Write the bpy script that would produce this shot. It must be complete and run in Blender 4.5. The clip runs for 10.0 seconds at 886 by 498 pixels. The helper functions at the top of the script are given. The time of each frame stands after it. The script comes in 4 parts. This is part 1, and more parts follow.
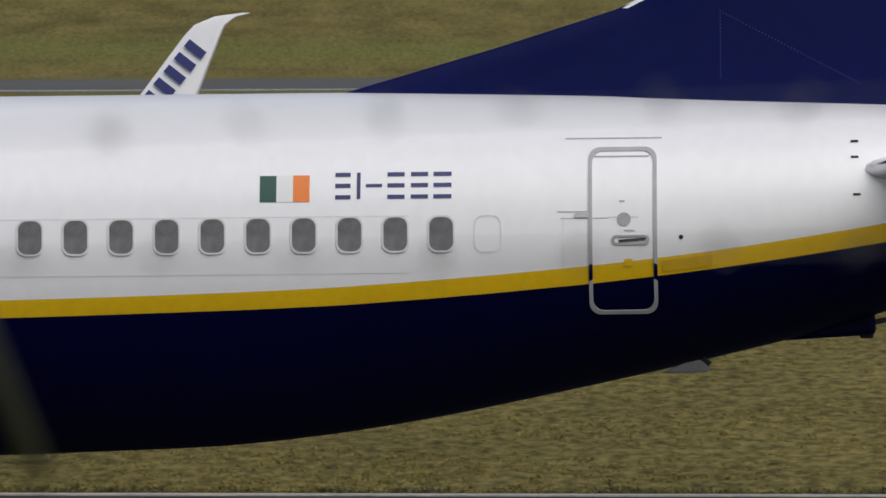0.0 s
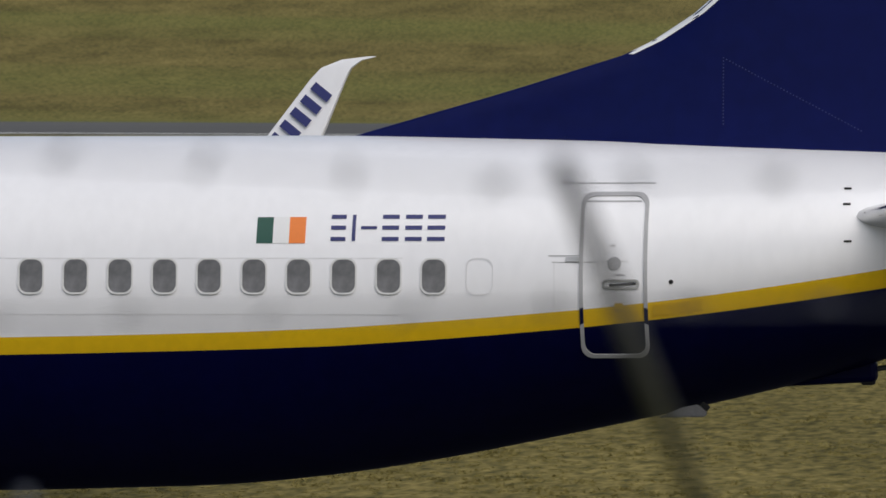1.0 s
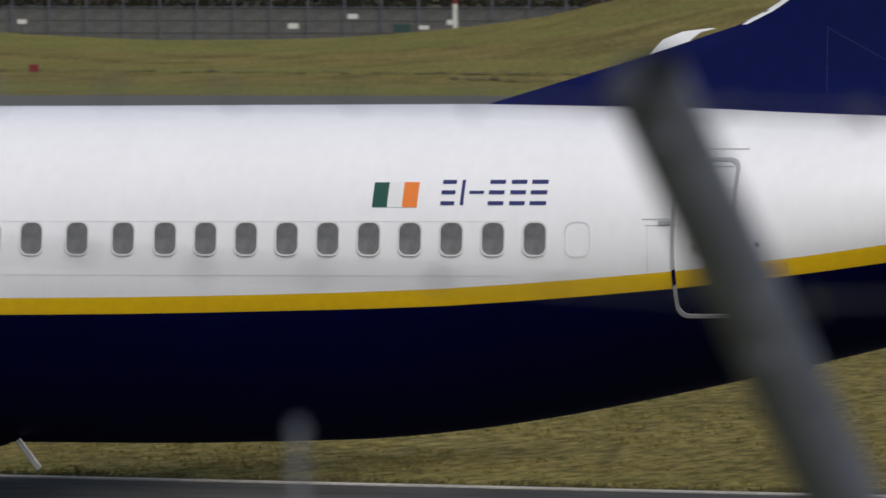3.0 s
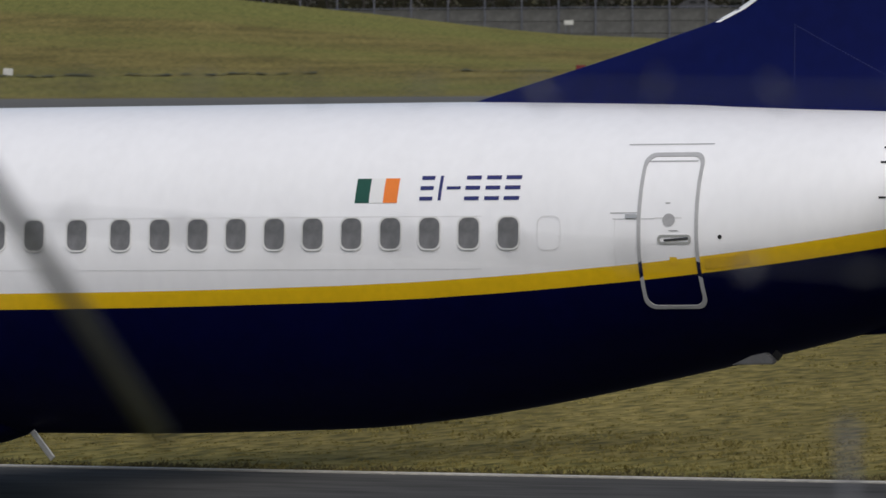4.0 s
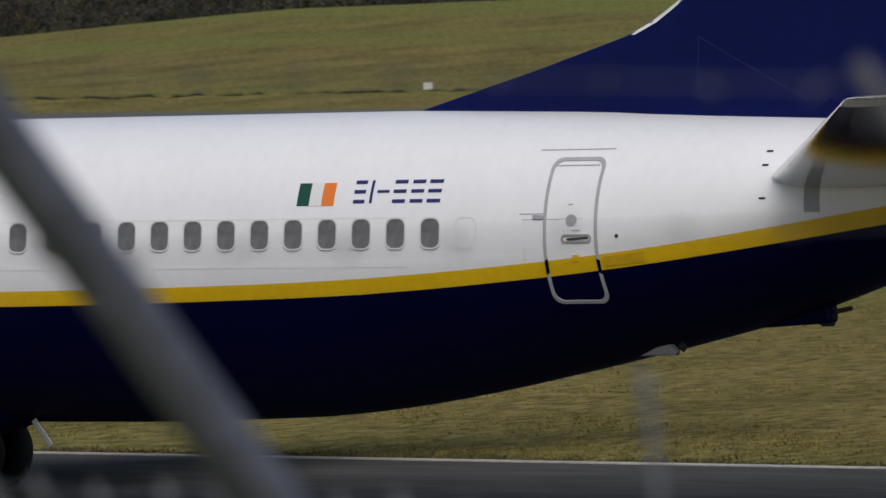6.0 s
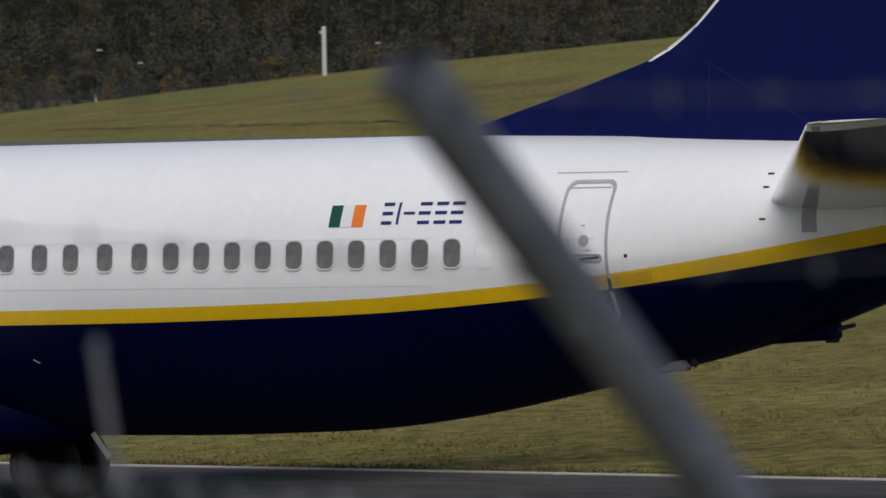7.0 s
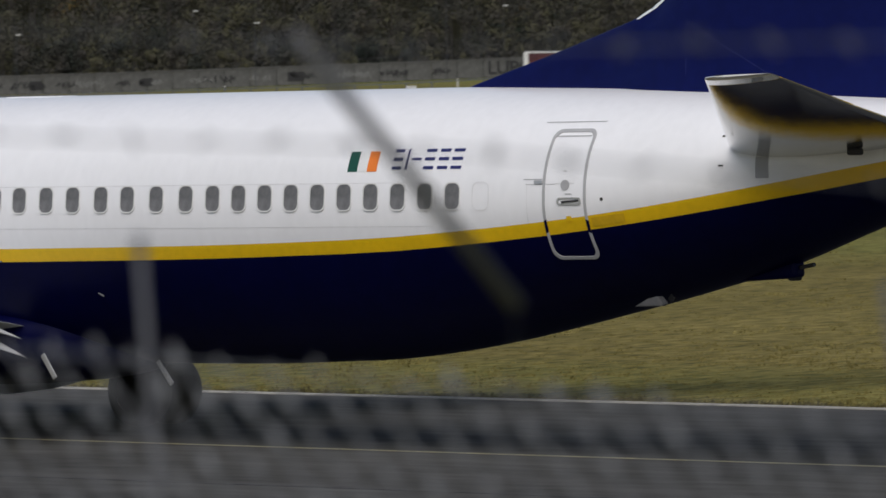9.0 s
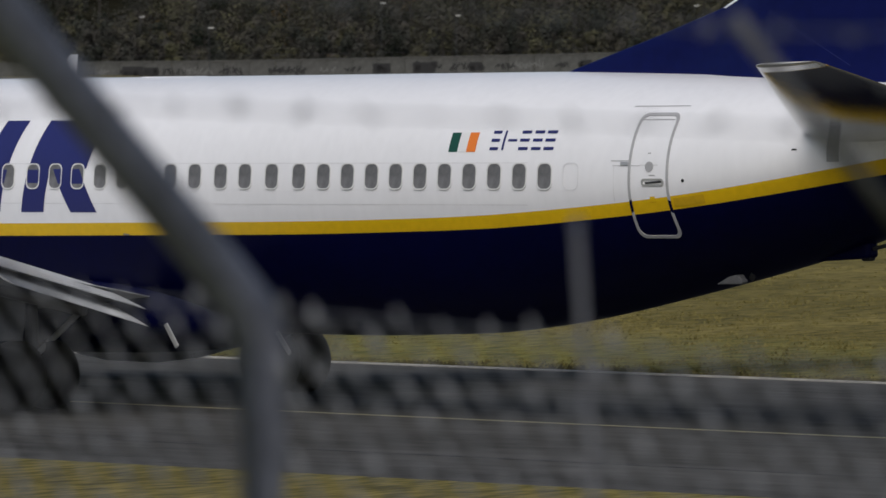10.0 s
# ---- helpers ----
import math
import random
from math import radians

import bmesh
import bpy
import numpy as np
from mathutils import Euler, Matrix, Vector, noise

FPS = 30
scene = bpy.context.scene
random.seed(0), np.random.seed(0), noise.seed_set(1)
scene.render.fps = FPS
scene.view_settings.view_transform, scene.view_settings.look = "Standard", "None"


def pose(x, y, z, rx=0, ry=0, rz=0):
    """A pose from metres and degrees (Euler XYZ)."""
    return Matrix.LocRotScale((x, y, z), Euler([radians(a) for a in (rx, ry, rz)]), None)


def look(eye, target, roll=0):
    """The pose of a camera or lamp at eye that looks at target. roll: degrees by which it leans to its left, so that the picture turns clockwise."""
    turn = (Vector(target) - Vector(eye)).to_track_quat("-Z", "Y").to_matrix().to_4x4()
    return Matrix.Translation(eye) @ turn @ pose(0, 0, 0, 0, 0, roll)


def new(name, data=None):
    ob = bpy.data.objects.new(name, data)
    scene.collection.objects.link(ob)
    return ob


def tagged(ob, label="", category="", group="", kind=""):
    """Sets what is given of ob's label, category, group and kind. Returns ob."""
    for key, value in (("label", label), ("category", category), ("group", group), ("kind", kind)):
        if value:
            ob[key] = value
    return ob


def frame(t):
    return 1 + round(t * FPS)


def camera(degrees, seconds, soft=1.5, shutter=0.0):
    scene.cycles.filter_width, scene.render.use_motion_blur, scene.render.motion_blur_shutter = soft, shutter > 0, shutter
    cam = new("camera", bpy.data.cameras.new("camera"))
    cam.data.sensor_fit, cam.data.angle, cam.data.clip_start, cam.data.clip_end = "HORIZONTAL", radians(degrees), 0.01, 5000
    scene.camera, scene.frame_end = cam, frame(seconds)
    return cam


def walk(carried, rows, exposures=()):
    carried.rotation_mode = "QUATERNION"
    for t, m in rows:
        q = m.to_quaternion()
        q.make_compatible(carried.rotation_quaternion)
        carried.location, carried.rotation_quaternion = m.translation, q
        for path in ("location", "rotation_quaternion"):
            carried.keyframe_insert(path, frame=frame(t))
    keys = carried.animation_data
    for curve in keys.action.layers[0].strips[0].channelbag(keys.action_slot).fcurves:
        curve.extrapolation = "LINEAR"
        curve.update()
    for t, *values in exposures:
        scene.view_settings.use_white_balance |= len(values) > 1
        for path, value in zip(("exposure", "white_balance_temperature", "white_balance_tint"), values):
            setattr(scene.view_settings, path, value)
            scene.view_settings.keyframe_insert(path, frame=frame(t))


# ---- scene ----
# World: x along the taxiway, y away from the camera across it, z up from the taxiway; the airliner rolls towards -x.
EYE = Vector((0.0, -83.88, 6.50))
cam = camera(6.837, 10.0, soft=1.5, shutter=0.12)
cam.data.dof.use_dof = True
cam.data.dof.focus_distance = 100.0
cam.data.dof.aperture_fstop = 8.5

# seconds, pan to the left, tilt, roll in degrees
PANS = [
    (0.0, 2.637, -2.015, -0.076),
    (0.5, 5.328, -1.889, -0.363),
    (1.0, 7.784, -1.671, 0.388),
    (1.5, 10.357, -1.929, 0.380),
    (2.0, 13.396, -1.716, -0.035),
    (2.5, 15.414, -1.829, 0.069),
    (3.0, 18.300, -1.890, 0.103),
    (3.2, 19.583, -1.879, -0.181),
    (4.3, 23.562, -2.077, -0.658),
    (4.5, 24.448, -2.256, -1.012),
    (5.0, 26.602, -1.881, -1.323),
    (5.2, 27.215, -1.831, -1.146),
    (6.3, 30.891, -1.730, -0.881),
    (6.5, 31.584, -1.696, -0.854),
    (7.0, 33.512, -1.551, -1.095),
    (7.5, 35.232, -1.370, -0.906),
    (8.0, 36.890, -1.505, -1.268),
    (8.5, 37.936, -1.372, -0.918),
    (9.0, 39.637, -1.871, -1.013),
    (9.5, 41.548, -1.826, -1.180),
    (10.0, 43.017, -1.962, -0.482),
]


def aim(pan, tilt, roll):
    a, e = radians(pan), radians(tilt)
    way = Vector((-math.sin(a) * math.cos(e), math.cos(a) * math.cos(e), math.sin(e)))
    return look(EYE, EYE + way * 100.0, roll)


walk(cam, [(t, aim(p, e, r)) for t, p, e, r in PANS], exposures=[(0.0, 0.56), (1.0, 0.62), (2.0, 0.7), (2.5, 0.62), (3.0, 0.66), (4.5, 0.62), (5.0, 0.63), (6.5, 0.5), (7.0, 0.55), (8.0, 0.72), (8.5, 0.72), (9.0, 0.66), (9.5, 0.62), (10.0, 0.52)])


def rolled(t):
    """How far the airliner has rolled towards -x after t seconds."""
    u = t / 10.0
    return 1.8142 + 75.7885 * u + -6.2210 * u ** 2 + 1.0808 * u ** 3


# ---- world and sun: overcast, soft light from behind the camera and above ----
world = bpy.data.worlds.new("sky")
world.use_nodes = True
scene.world = world
_n = world.node_tree.nodes
_sky = _n.new("ShaderNodeTexSky")
_sky.sky_type = "NISHITA"
_sky.sun_disc = False
_sky.sun_elevation = radians(48)
_sky.sun_rotation = radians(145)
_sky.air_density, _sky.dust_density, _sky.ozone_density = 1.0, 3.0, 1.5
_grey = _n.new("ShaderNodeHueSaturation")
_grey.inputs["Saturation"].default_value = 0.95
world.node_tree.links.new(_sky.outputs[0], _grey.inputs["Color"])
world.node_tree.links.new(_grey.outputs[0], _n["Background"].inputs[0])
_n["Background"].inputs[1].default_value = 0.055
_sun = bpy.data.lights.new("sun", "SUN")
_sun.energy, _sun.angle, _sun.color = 1.0, radians(60), (1.0, 0.985, 0.96)
sun = new("sun", _sun)
sun.matrix_world = look((55, -80, 115), (0, 0, 0))


# ---- materials ----
def material(name, colour, rough=0.6, metal=0.0, spread=0.15, scale=3.0, fine=40.0, bump=0.0, tint=None, coat=0.0, island=0.0, stretch=(1, 1, 1), spec=0.5):
    """A principled surface whose colour varies at two scales, with a fine relief."""
    m = bpy.data.materials.new(name)
    m.use_nodes = True
    nt = m.node_tree
    n, l = nt.nodes, nt.links
    b = n["Principled BSDF"]
    co = n.new("ShaderNodeTexCoord")
    mp = n.new("ShaderNodeMapping")
    mp.inputs["Scale"].default_value = stretch
    l.new(co.outputs["Object"], mp.inputs[0])
    big, small = n.new("ShaderNodeTexNoise"), n.new("ShaderNodeTexNoise")
    big.inputs["Scale"].default_value, small.inputs["Scale"].default_value = scale, fine
    big.inputs["Detail"].default_value, small.inputs["Detail"].default_value = 4, 5
    l.new(mp.outputs[0], big.inputs[0])
    l.new(mp.outputs[0], small.inputs[0])
    mean = n.new("ShaderNodeMath")
    mean.operation = "ADD"
    l.new(big.outputs[0], mean.inputs[0])
    l.new(small.outputs[0], mean.inputs[1])
    half = n.new("ShaderNodeMath")
    half.operation = "MULTIPLY"
    half.inputs[1].default_value = 0.5
    l.new(mean.outputs[0], half.inputs[0])
    fac = half.outputs[0]
    if island:
        geo = n.new("ShaderNodeNewGeometry")
        mixf = n.new("ShaderNodeMix")
        mixf.inputs[0].default_value = island
        l.new(fac, mixf.inputs[2])
        l.new(geo.outputs["Random Per Island"], mixf.inputs[3])
        fac = mixf.outputs[0]
    ramp = n.new("ShaderNodeValToRGB")
    dark = tuple(c * (1 - spread) for c in colour)
    light = tint or tuple(min(1.0, c * (1 + spread)) for c in colour)
    e = ramp.color_ramp.elements
    e[0].position, e[1].position = (0.1, 0.9) if island else (0.33, 0.67)
    e[0].color, e[1].color = (*dark, 1), (*light, 1)
    l.new(fac, ramp.inputs[0])
    l.new(ramp.outputs[0], b.inputs["Base Color"])
    b.inputs["Roughness"].default_value = rough
    b.inputs["Metallic"].default_value = metal
    b.inputs["Coat Weight"].default_value = coat
    b.inputs["Specular IOR Level"].default_value = spec
    if bump:
        bp = n.new("ShaderNodeBump")
        bp.inputs["Strength"].default_value = bump
        bp.inputs["Distance"].default_value = 0.02
        l.new(small.outputs[0], bp.inputs["Height"])
        l.new(bp.outputs[0], b.inputs["Normal"])
    return m


WHITE = material("white_paint", (0.88, 0.88, 0.9), 0.34, spread=0.03, scale=0.7, fine=7, coat=0.2, stretch=(1, 1, 0.45))
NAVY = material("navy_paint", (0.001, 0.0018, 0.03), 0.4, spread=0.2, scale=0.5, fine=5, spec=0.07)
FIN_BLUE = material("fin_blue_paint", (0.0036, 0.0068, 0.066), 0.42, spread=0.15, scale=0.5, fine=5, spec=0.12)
YELLOW = material("yellow_paint", (0.78, 0.49, 0.006), 0.35, spread=0.08, scale=1.2, fine=9)
LETTER = material("letter_blue", (0.02, 0.025, 0.14), 0.4, spread=0.05)
SILVER = material("brushed_silver", (0.5, 0.5, 0.5), 0.35, 0.5, spread=0.12, scale=4)
DOOR_GREY = material("door_seal_grey", (0.42, 0.42, 0.43), 0.5, spread=0.1, scale=4)
SEAM = material("panel_seam", (0.38, 0.38, 0.39), 0.6, spread=0.1)
GLASS = material("cabin_glass", (0.155, 0.155, 0.16), 0.28, spread=0.35, scale=2.2, fine=9)
RIM = material("window_rim", (0.72, 0.72, 0.71), 0.4, spread=0.05)
BLACK = material("black_rubber", (0.006, 0.006, 0.006), 0.75, spread=0.3, scale=6, fine=60, bump=0.2)
HUB = material("near_black_hub", (0.012, 0.012, 0.013), 0.7, 0.1, spread=0.4, scale=6)
DARK = material("dark_metal", (0.05, 0.05, 0.055), 0.5, 0.4, spread=0.3, scale=5)
WING_GREY = material("wing_grey", (0.42, 0.43, 0.44), 0.35, spread=0.08, scale=1.0, fine=10)
FLAP = material("flap_grey", (0.38, 0.39, 0.4), 0.4, spread=0.1, scale=1.5, fine=10)
BELLY_GREY = material("fairing_grey", (0.1, 0.1, 0.11), 0.4, spread=0.15, scale=1.0, fine=10)
STAB = material("tailplane_grey", (0.6, 0.6, 0.6), 0.06, 0.92, spread=0.12, scale=1.5, fine=14, bump=0.06, stretch=(0.3, 3, 1))
GREEN = material("flag_green", (0.008, 0.075, 0.05), 0.4, spread=0.04)
FLAG_WHITE = material("flag_white", (0.8, 0.8, 0.8), 0.4, spread=0.02)
ORANGE = material("flag_orange", (0.85, 0.22, 0.03), 0.4, spread=0.04)
ASPHALT = material("asphalt", (0.078, 0.076, 0.073), 0.95, spread=0.4, scale=0.25, fine=3.0, bump=0.3, stretch=(0.25, 1, 1), spec=0.04)
RUNWAY = material("runway_asphalt", (0.1, 0.095, 0.086), 0.85, spread=0.2, scale=0.03, fine=1.0)
EDGE = material("pale_edging", (0.42, 0.4, 0.36), 0.85, spread=0.3, scale=0.6, fine=6)
LINE_YELLOW = material("yellow_line", (0.3, 0.27, 0.15), 0.7, spread=0.25, scale=0.8, fine=8)
LINE_WHITE = material("white_line", (0.62, 0.62, 0.6), 0.7, spread=0.1, scale=0.3, fine=4)
GALV = material("galvanised_steel", (0.1, 0.108, 0.146), 0.5, 0.0, spread=0.45, scale=8, fine=60, bump=0.1)
SLIM_STEEL = material("weathered_steel", (0.1, 0.102, 0.112), 0.55, 0.2, spread=0.25, scale=8, fine=60)
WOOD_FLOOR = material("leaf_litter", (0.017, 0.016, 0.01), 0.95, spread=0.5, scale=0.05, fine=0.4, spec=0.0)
SCOOP_GREY = material("scoop_grey", (0.2, 0.2, 0.205), 0.4, 0.2)
RIVET = material("rivet_blue", (0.05, 0.06, 0.16), 0.5)
DULL_YELLOW = material("worn_yellow_paint", (0.66, 0.4, 0.01), 0.45, spread=0.1, scale=3, fine=12)
FAINT = material("faint_seam", (0.71, 0.71, 0.72), 0.5)
WIRE = material("fence_wire", (0.095, 0.1, 0.112), 0.5, 0.2, spread=0.2, scale=8)
CONCRETE = material("grey_concrete", (0.09, 0.09, 0.087), 0.9, spread=0.3, scale=0.25, fine=2.0)
SOOT = material("dark_spray_paint", (0.02, 0.02, 0.022), 0.8, spread=0.2)
PALE_PAINT = material("pale_spray_paint", (0.145, 0.145, 0.145), 0.8, spread=0.2)
RED = material("red_sign_paint", (0.13, 0.008, 0.01), 0.5, spread=0.2)
TARP = material("dark_red_tarpaulin", (0.065, 0.005, 0.012), 0.55, spread=0.25, scale=0.7, fine=4)
CAR_WHITE = material("white_car_paint", (0.7, 0.7, 0.7), 0.3, spread=0.04)
CAR_GLASS = material("dark_car_glass", (0.02, 0.022, 0.025), 0.1, spread=0.2)
POLE_WHITE = material("pale_pole_paint", (0.55, 0.55, 0.53), 0.6, spread=0.1)
EDGE_GRASS = material("ragged_olive_grass", (0.06, 0.055, 0.018), 0.85, spread=0.4, scale=0.3, fine=2.0, tint=(0.14, 0.115, 0.04), island=0.4)
GRASS = material("dry_grass_blades", (0.14, 0.122, 0.036), 0.85, spread=0.4, scale=0.15, fine=1.2, tint=(0.3, 0.25, 0.09), island=0.4, spec=0.1)


def wood_material():
    """Autumn leaves whose colour changes from tree to tree: dark green, grey-brown, olive and a little ochre."""
    m = material("autumn_foliage", (0.05, 0.05, 0.03), 0.85, island=0.25, spec=0.1)
    n, l = m.node_tree.nodes, m.node_tree.links
    b = n["Principled BSDF"]
    co = n.new("ShaderNodeTexCoord")
    tree = n.new("ShaderNodeTexNoise")
    tree.inputs["Scale"].default_value, tree.inputs["Detail"].default_value = 0.11, 3.5
    l.new(co.outputs["Object"], tree.inputs[0])
    ramp = n.new("ShaderNodeValToRGB")
    e = ramp.color_ramp.elements
    e[0].position, e[0].color = 0.3, (0.016, 0.021, 0.014, 1)
    e[1].position, e[1].color = 0.74, (0.1, 0.066, 0.018, 1)
    for at, c in ((0.42, (0.043, 0.045, 0.037, 1)), (0.5, (0.066, 0.061, 0.053, 1)), (0.58, (0.084, 0.081, 0.045, 1)), (0.66, (0.074, 0.067, 0.06, 1))):
        e.new(at).color = c
    l.new(tree.outputs[0], ramp.inputs[0])
    geo = n.new("ShaderNodeNewGeometry")
    vary = n.new("ShaderNodeMapRange")
    vary.inputs["To Min"].default_value, vary.inputs["To Max"].default_value = 0.88, 1.14
    l.new(geo.outputs["Random Per Island"], vary.inputs[0])
    mul = n.new("ShaderNodeMix")
    mul.data_type, mul.blend_type = "RGBA", "MULTIPLY"
    mul.inputs[0].default_value = 1.0
    l.new(ramp.outputs[0], mul.inputs[6])
    l.new(vary.outputs[0], mul.inputs[7])
    l.new(mul.outputs[2], b.inputs["Base Color"])
    return m


WOOD = wood_material()
BUSH = material("yellow_autumn_foliage", (0.1, 0.07, 0.012), 0.8, spread=0.5, scale=0.2, fine=0.8, tint=(0.19, 0.12, 0.022), island=0.3)
BARK = material("grey_bark", (0.03, 0.026, 0.021), 0.9, spread=0.3, scale=0.6)


def ground_material():
    """Mown grass in bands along the airfield: straw, olive and green, with worn earth."""
    m = material("airfield_grass", (0.138, 0.122, 0.04), 0.9, spread=0.38, scale=0.2, fine=9.0, bump=1.0, tint=(0.25, 0.212, 0.082), stretch=(1.0, 0.35, 1), spec=0.08)
    nt = m.node_tree
    n, l = nt.nodes, nt.links
    b = n["Principled BSDF"]
    old = b.inputs["Base Color"].links[0].from_socket
    co = n.new("ShaderNodeTexCoord")
    mp = n.new("ShaderNodeMapping")
    mp.inputs["Location"].default_value = (3.7, 1.9, 0)
    mp.inputs["Rotation"].default_value = (0, 0, radians(-14.8))
    mp.inputs["Scale"].default_value = (0.0012, 0.016, 0.016)
    l.new(co.outputs["Object"], mp.inputs[0])
    band = n.new("ShaderNodeTexNoise")
    band.inputs["Scale"].default_value, band.inputs["Detail"].default_value = 1.0, 3
    l.new(mp.outputs[0], band.inputs[0])
    ramp = n.new("ShaderNodeValToRGB")
    e = ramp.color_ramp.elements
    e[0].position, e[1].position = 0.48, 0.6
    e[0].color, e[1].color = (0, 0, 0, 1), (1, 1, 1, 1)
    l.new(band.outputs[0], ramp.inputs[0])
    mix = n.new("ShaderNodeMix")
    mix.data_type = "RGBA"
    mix.inputs[7].default_value = (0.165, 0.175, 0.055, 1)
    l.new(ramp.outputs[0], mix.inputs[0])
    l.new(old, mix.inputs[6])
    # small dark tufts and bare spots
    sp = n.new("ShaderNodeTexNoise")
    sp.inputs["Scale"].default_value, sp.inputs["Detail"].default_value = 3.2, 7
    mp2 = n.new("ShaderNodeMapping")
    mp2.inputs["Scale"].default_value = (1.3, 0.35, 1)
    l.new(co.outputs["Object"], mp2.inputs[0])
    l.new(mp2.outputs[0], sp.inputs[0])
    r2 = n.new("ShaderNodeValToRGB")
    r2.color_ramp.elements[0].position, r2.color_ramp.elements[1].position = 0.3, 0.62
    r2.color_ramp.elements[0].color, r2.color_ramp.elements[1].color = (0.34, 0.36, 0.26, 1), (1.35, 1.26, 1.08, 1)
    l.new(sp.outputs[0], r2.inputs[0])
    mul = n.new("ShaderNodeMix")
    mul.data_type, mul.blend_type = "RGBA", "MULTIPLY"
    mul.inputs[0].default_value = 1.0
    l.new(mix.outputs[2], mul.inputs[6])
    l.new(r2.outputs[0], mul.inputs[7])
    l.new(mul.outputs[2], b.inputs["Base Color"])
    return m


FIELD = ground_material()


# ---- mesh helpers ----
def mesh_object(name, verts, faces, mats, parent=None, label="", smooth=True, indices=None):
    me = bpy.data.meshes.new(name)
    me.from_pydata([tuple(v) for v in verts], [], [tuple(f) for f in faces])
    for mt in (mats if isinstance(mats, (list, tuple)) else [mats]):
        me.materials.append(mt)
    if indices is not None:
        me.polygons.foreach_set("material_index", indices)
    if smooth:
        me.polygons.foreach_set("use_smooth", [True] * len(me.polygons))
    me.update()
    ob = new(name, me)
    if parent is not None:
        ob.parent = parent
    return tagged(ob, label) if label else ob


def part(name, bm, mt, parent, label="", smooth=False):
    me = bpy.data.meshes.new(name)
    bmesh.ops.recalc_face_normals(bm, faces=bm.faces)
    bm.to_mesh(me)
    bm.free()
    me.materials.append(mt)
    if smooth:
        me.polygons.foreach_set("use_smooth", [True] * len(me.polygons))
    ob = new(name, me)
    ob.parent = parent
    return tagged(ob, label) if label else ob


def add_box(bm, size, at, bevel=0.0, turn=None):
    m = Matrix.Translation(at) @ (turn or Matrix()) @ Matrix.Diagonal((*size, 1))
    got = bmesh.ops.create_cube(bm, size=1.0, matrix=m)
    if bevel:
        edges = list({e for v in got["verts"] for e in v.link_edges})
        bmesh.ops.bevel(bm, geom=edges, offset=bevel, segments=2, affect="EDGES", profile=0.5)
    return bm


def box(size, at, bevel=0.0, turn=None):
    return add_box(bmesh.new(), size, at, bevel, turn)


def add_tube(bm, a, b, ra, rb=None, seg=14):
    a, b = Vector(a), Vector(b)
    d = b - a
    m = Matrix.Translation((a + b) / 2) @ d.to_track_quat("Z", "Y").to_matrix().to_4x4()
    bmesh.ops.create_cone(bm, cap_ends=True, segments=seg, radius1=ra, radius2=ra if rb is None else rb, depth=d.length, matrix=m)
    return bm


def tube(a, b, ra, rb=None, seg=14):
    return add_tube(bmesh.new(), a, b, ra, rb, seg)


def empty(name, m, label="", category="", group="", kind=""):
    ob = new(name)
    ob.matrix_basis = m
    return tagged(ob, label, category, group, kind)


def table(rows):
    xs, ys = zip(*rows)
    return lambda x: float(np.interp(x, xs, ys))


def polar(az, r, z=0.0):
    a = radians(az)
    return Vector((-r * math.sin(a), EYE.y + r * math.cos(a), z))


def height_at(el, r):
    return EYE.z + r * math.tan(radians(el))


# ---- ground: one sheet from the spectators' bank over the airfield to the wooded hill ----
# elevation, seen from the bank, of the grass crest behind the runway, by azimuth
CREST = table([(-180, 0.5), (-20, 0.5), (0, 0.5), (12, 0.5), (15, 0.4), (16.0, 0.3), (16.8, 0.09), (17.3, -0.06), (18.2, -0.19), (19.2, -0.27), (20.4, -0.29), (21.7, -0.23), (23, -0.07), (24.5, 0.1), (27, 0.2), (29.5, 0.14), (31.1, 0.1), (33, -0.06), (34.3, -0.17), (35.6, -0.3), (36.9, -0.44), (38, -0.6), (40, -0.7), (45, -0.74), (60, -0.7), (180, -0.6)])
# foot of the wooded hill behind the crest
FOOT = table([(-180, -0.3), (0, -0.3), (17, -0.28), (23, -0.28), (35, -0.5), (37, -0.5), (39.5, -0.56), (42, -0.61), (44.5, -0.64), (60, -0.66), (180, -0.6)])


def runway_side(x, y):
    """Metres beyond the far edge of the runway."""
    return -0.2563 * (x + 46) + 0.9666 * (y - 446)


def terrain(az, r):
    p = polar(az, r)
    v = runway_side(p.x, p.y)
    if r < 16:
        return 4.15
    if r < 62:
        u = (r - 16) / 46
        return 4.15 * (1 - u * u * (3 - 2 * u))
    if r < 420 or (v < 12 and r < 720):
        return 0.0
    r0 = 545.0
    rc, rf, rh = 740.0, 860.0, 960.0
    if r <= rc:
        u = min(max((r - r0) / (rc - r0), 0), 1)
        zc = height_at(CREST(az), rc)
        return zc * (0.75 * u + 0.25 * u * u) if zc > 0 else zc * u
    if r <= rf:
        u = (r - rc) / (rf - rc)
        a, b = height_at(CREST(az), rc), height_at(FOOT(az), rf)
        dip = min(1.0, max(0.0, (az - 37.0) / 1.7)) if az < 60 and 752 < r < 790 else 0.0
        return a + (b - a) * (u * u * (3 - 2 * u)) - dip
    if r <= rh:
        return height_at(FOOT(az), rf)
    u = min((r - rh) / 900.0, 1.0)
    return height_at(FOOT(az), rf) + 42.0 * u + (r - rh) * 0.004


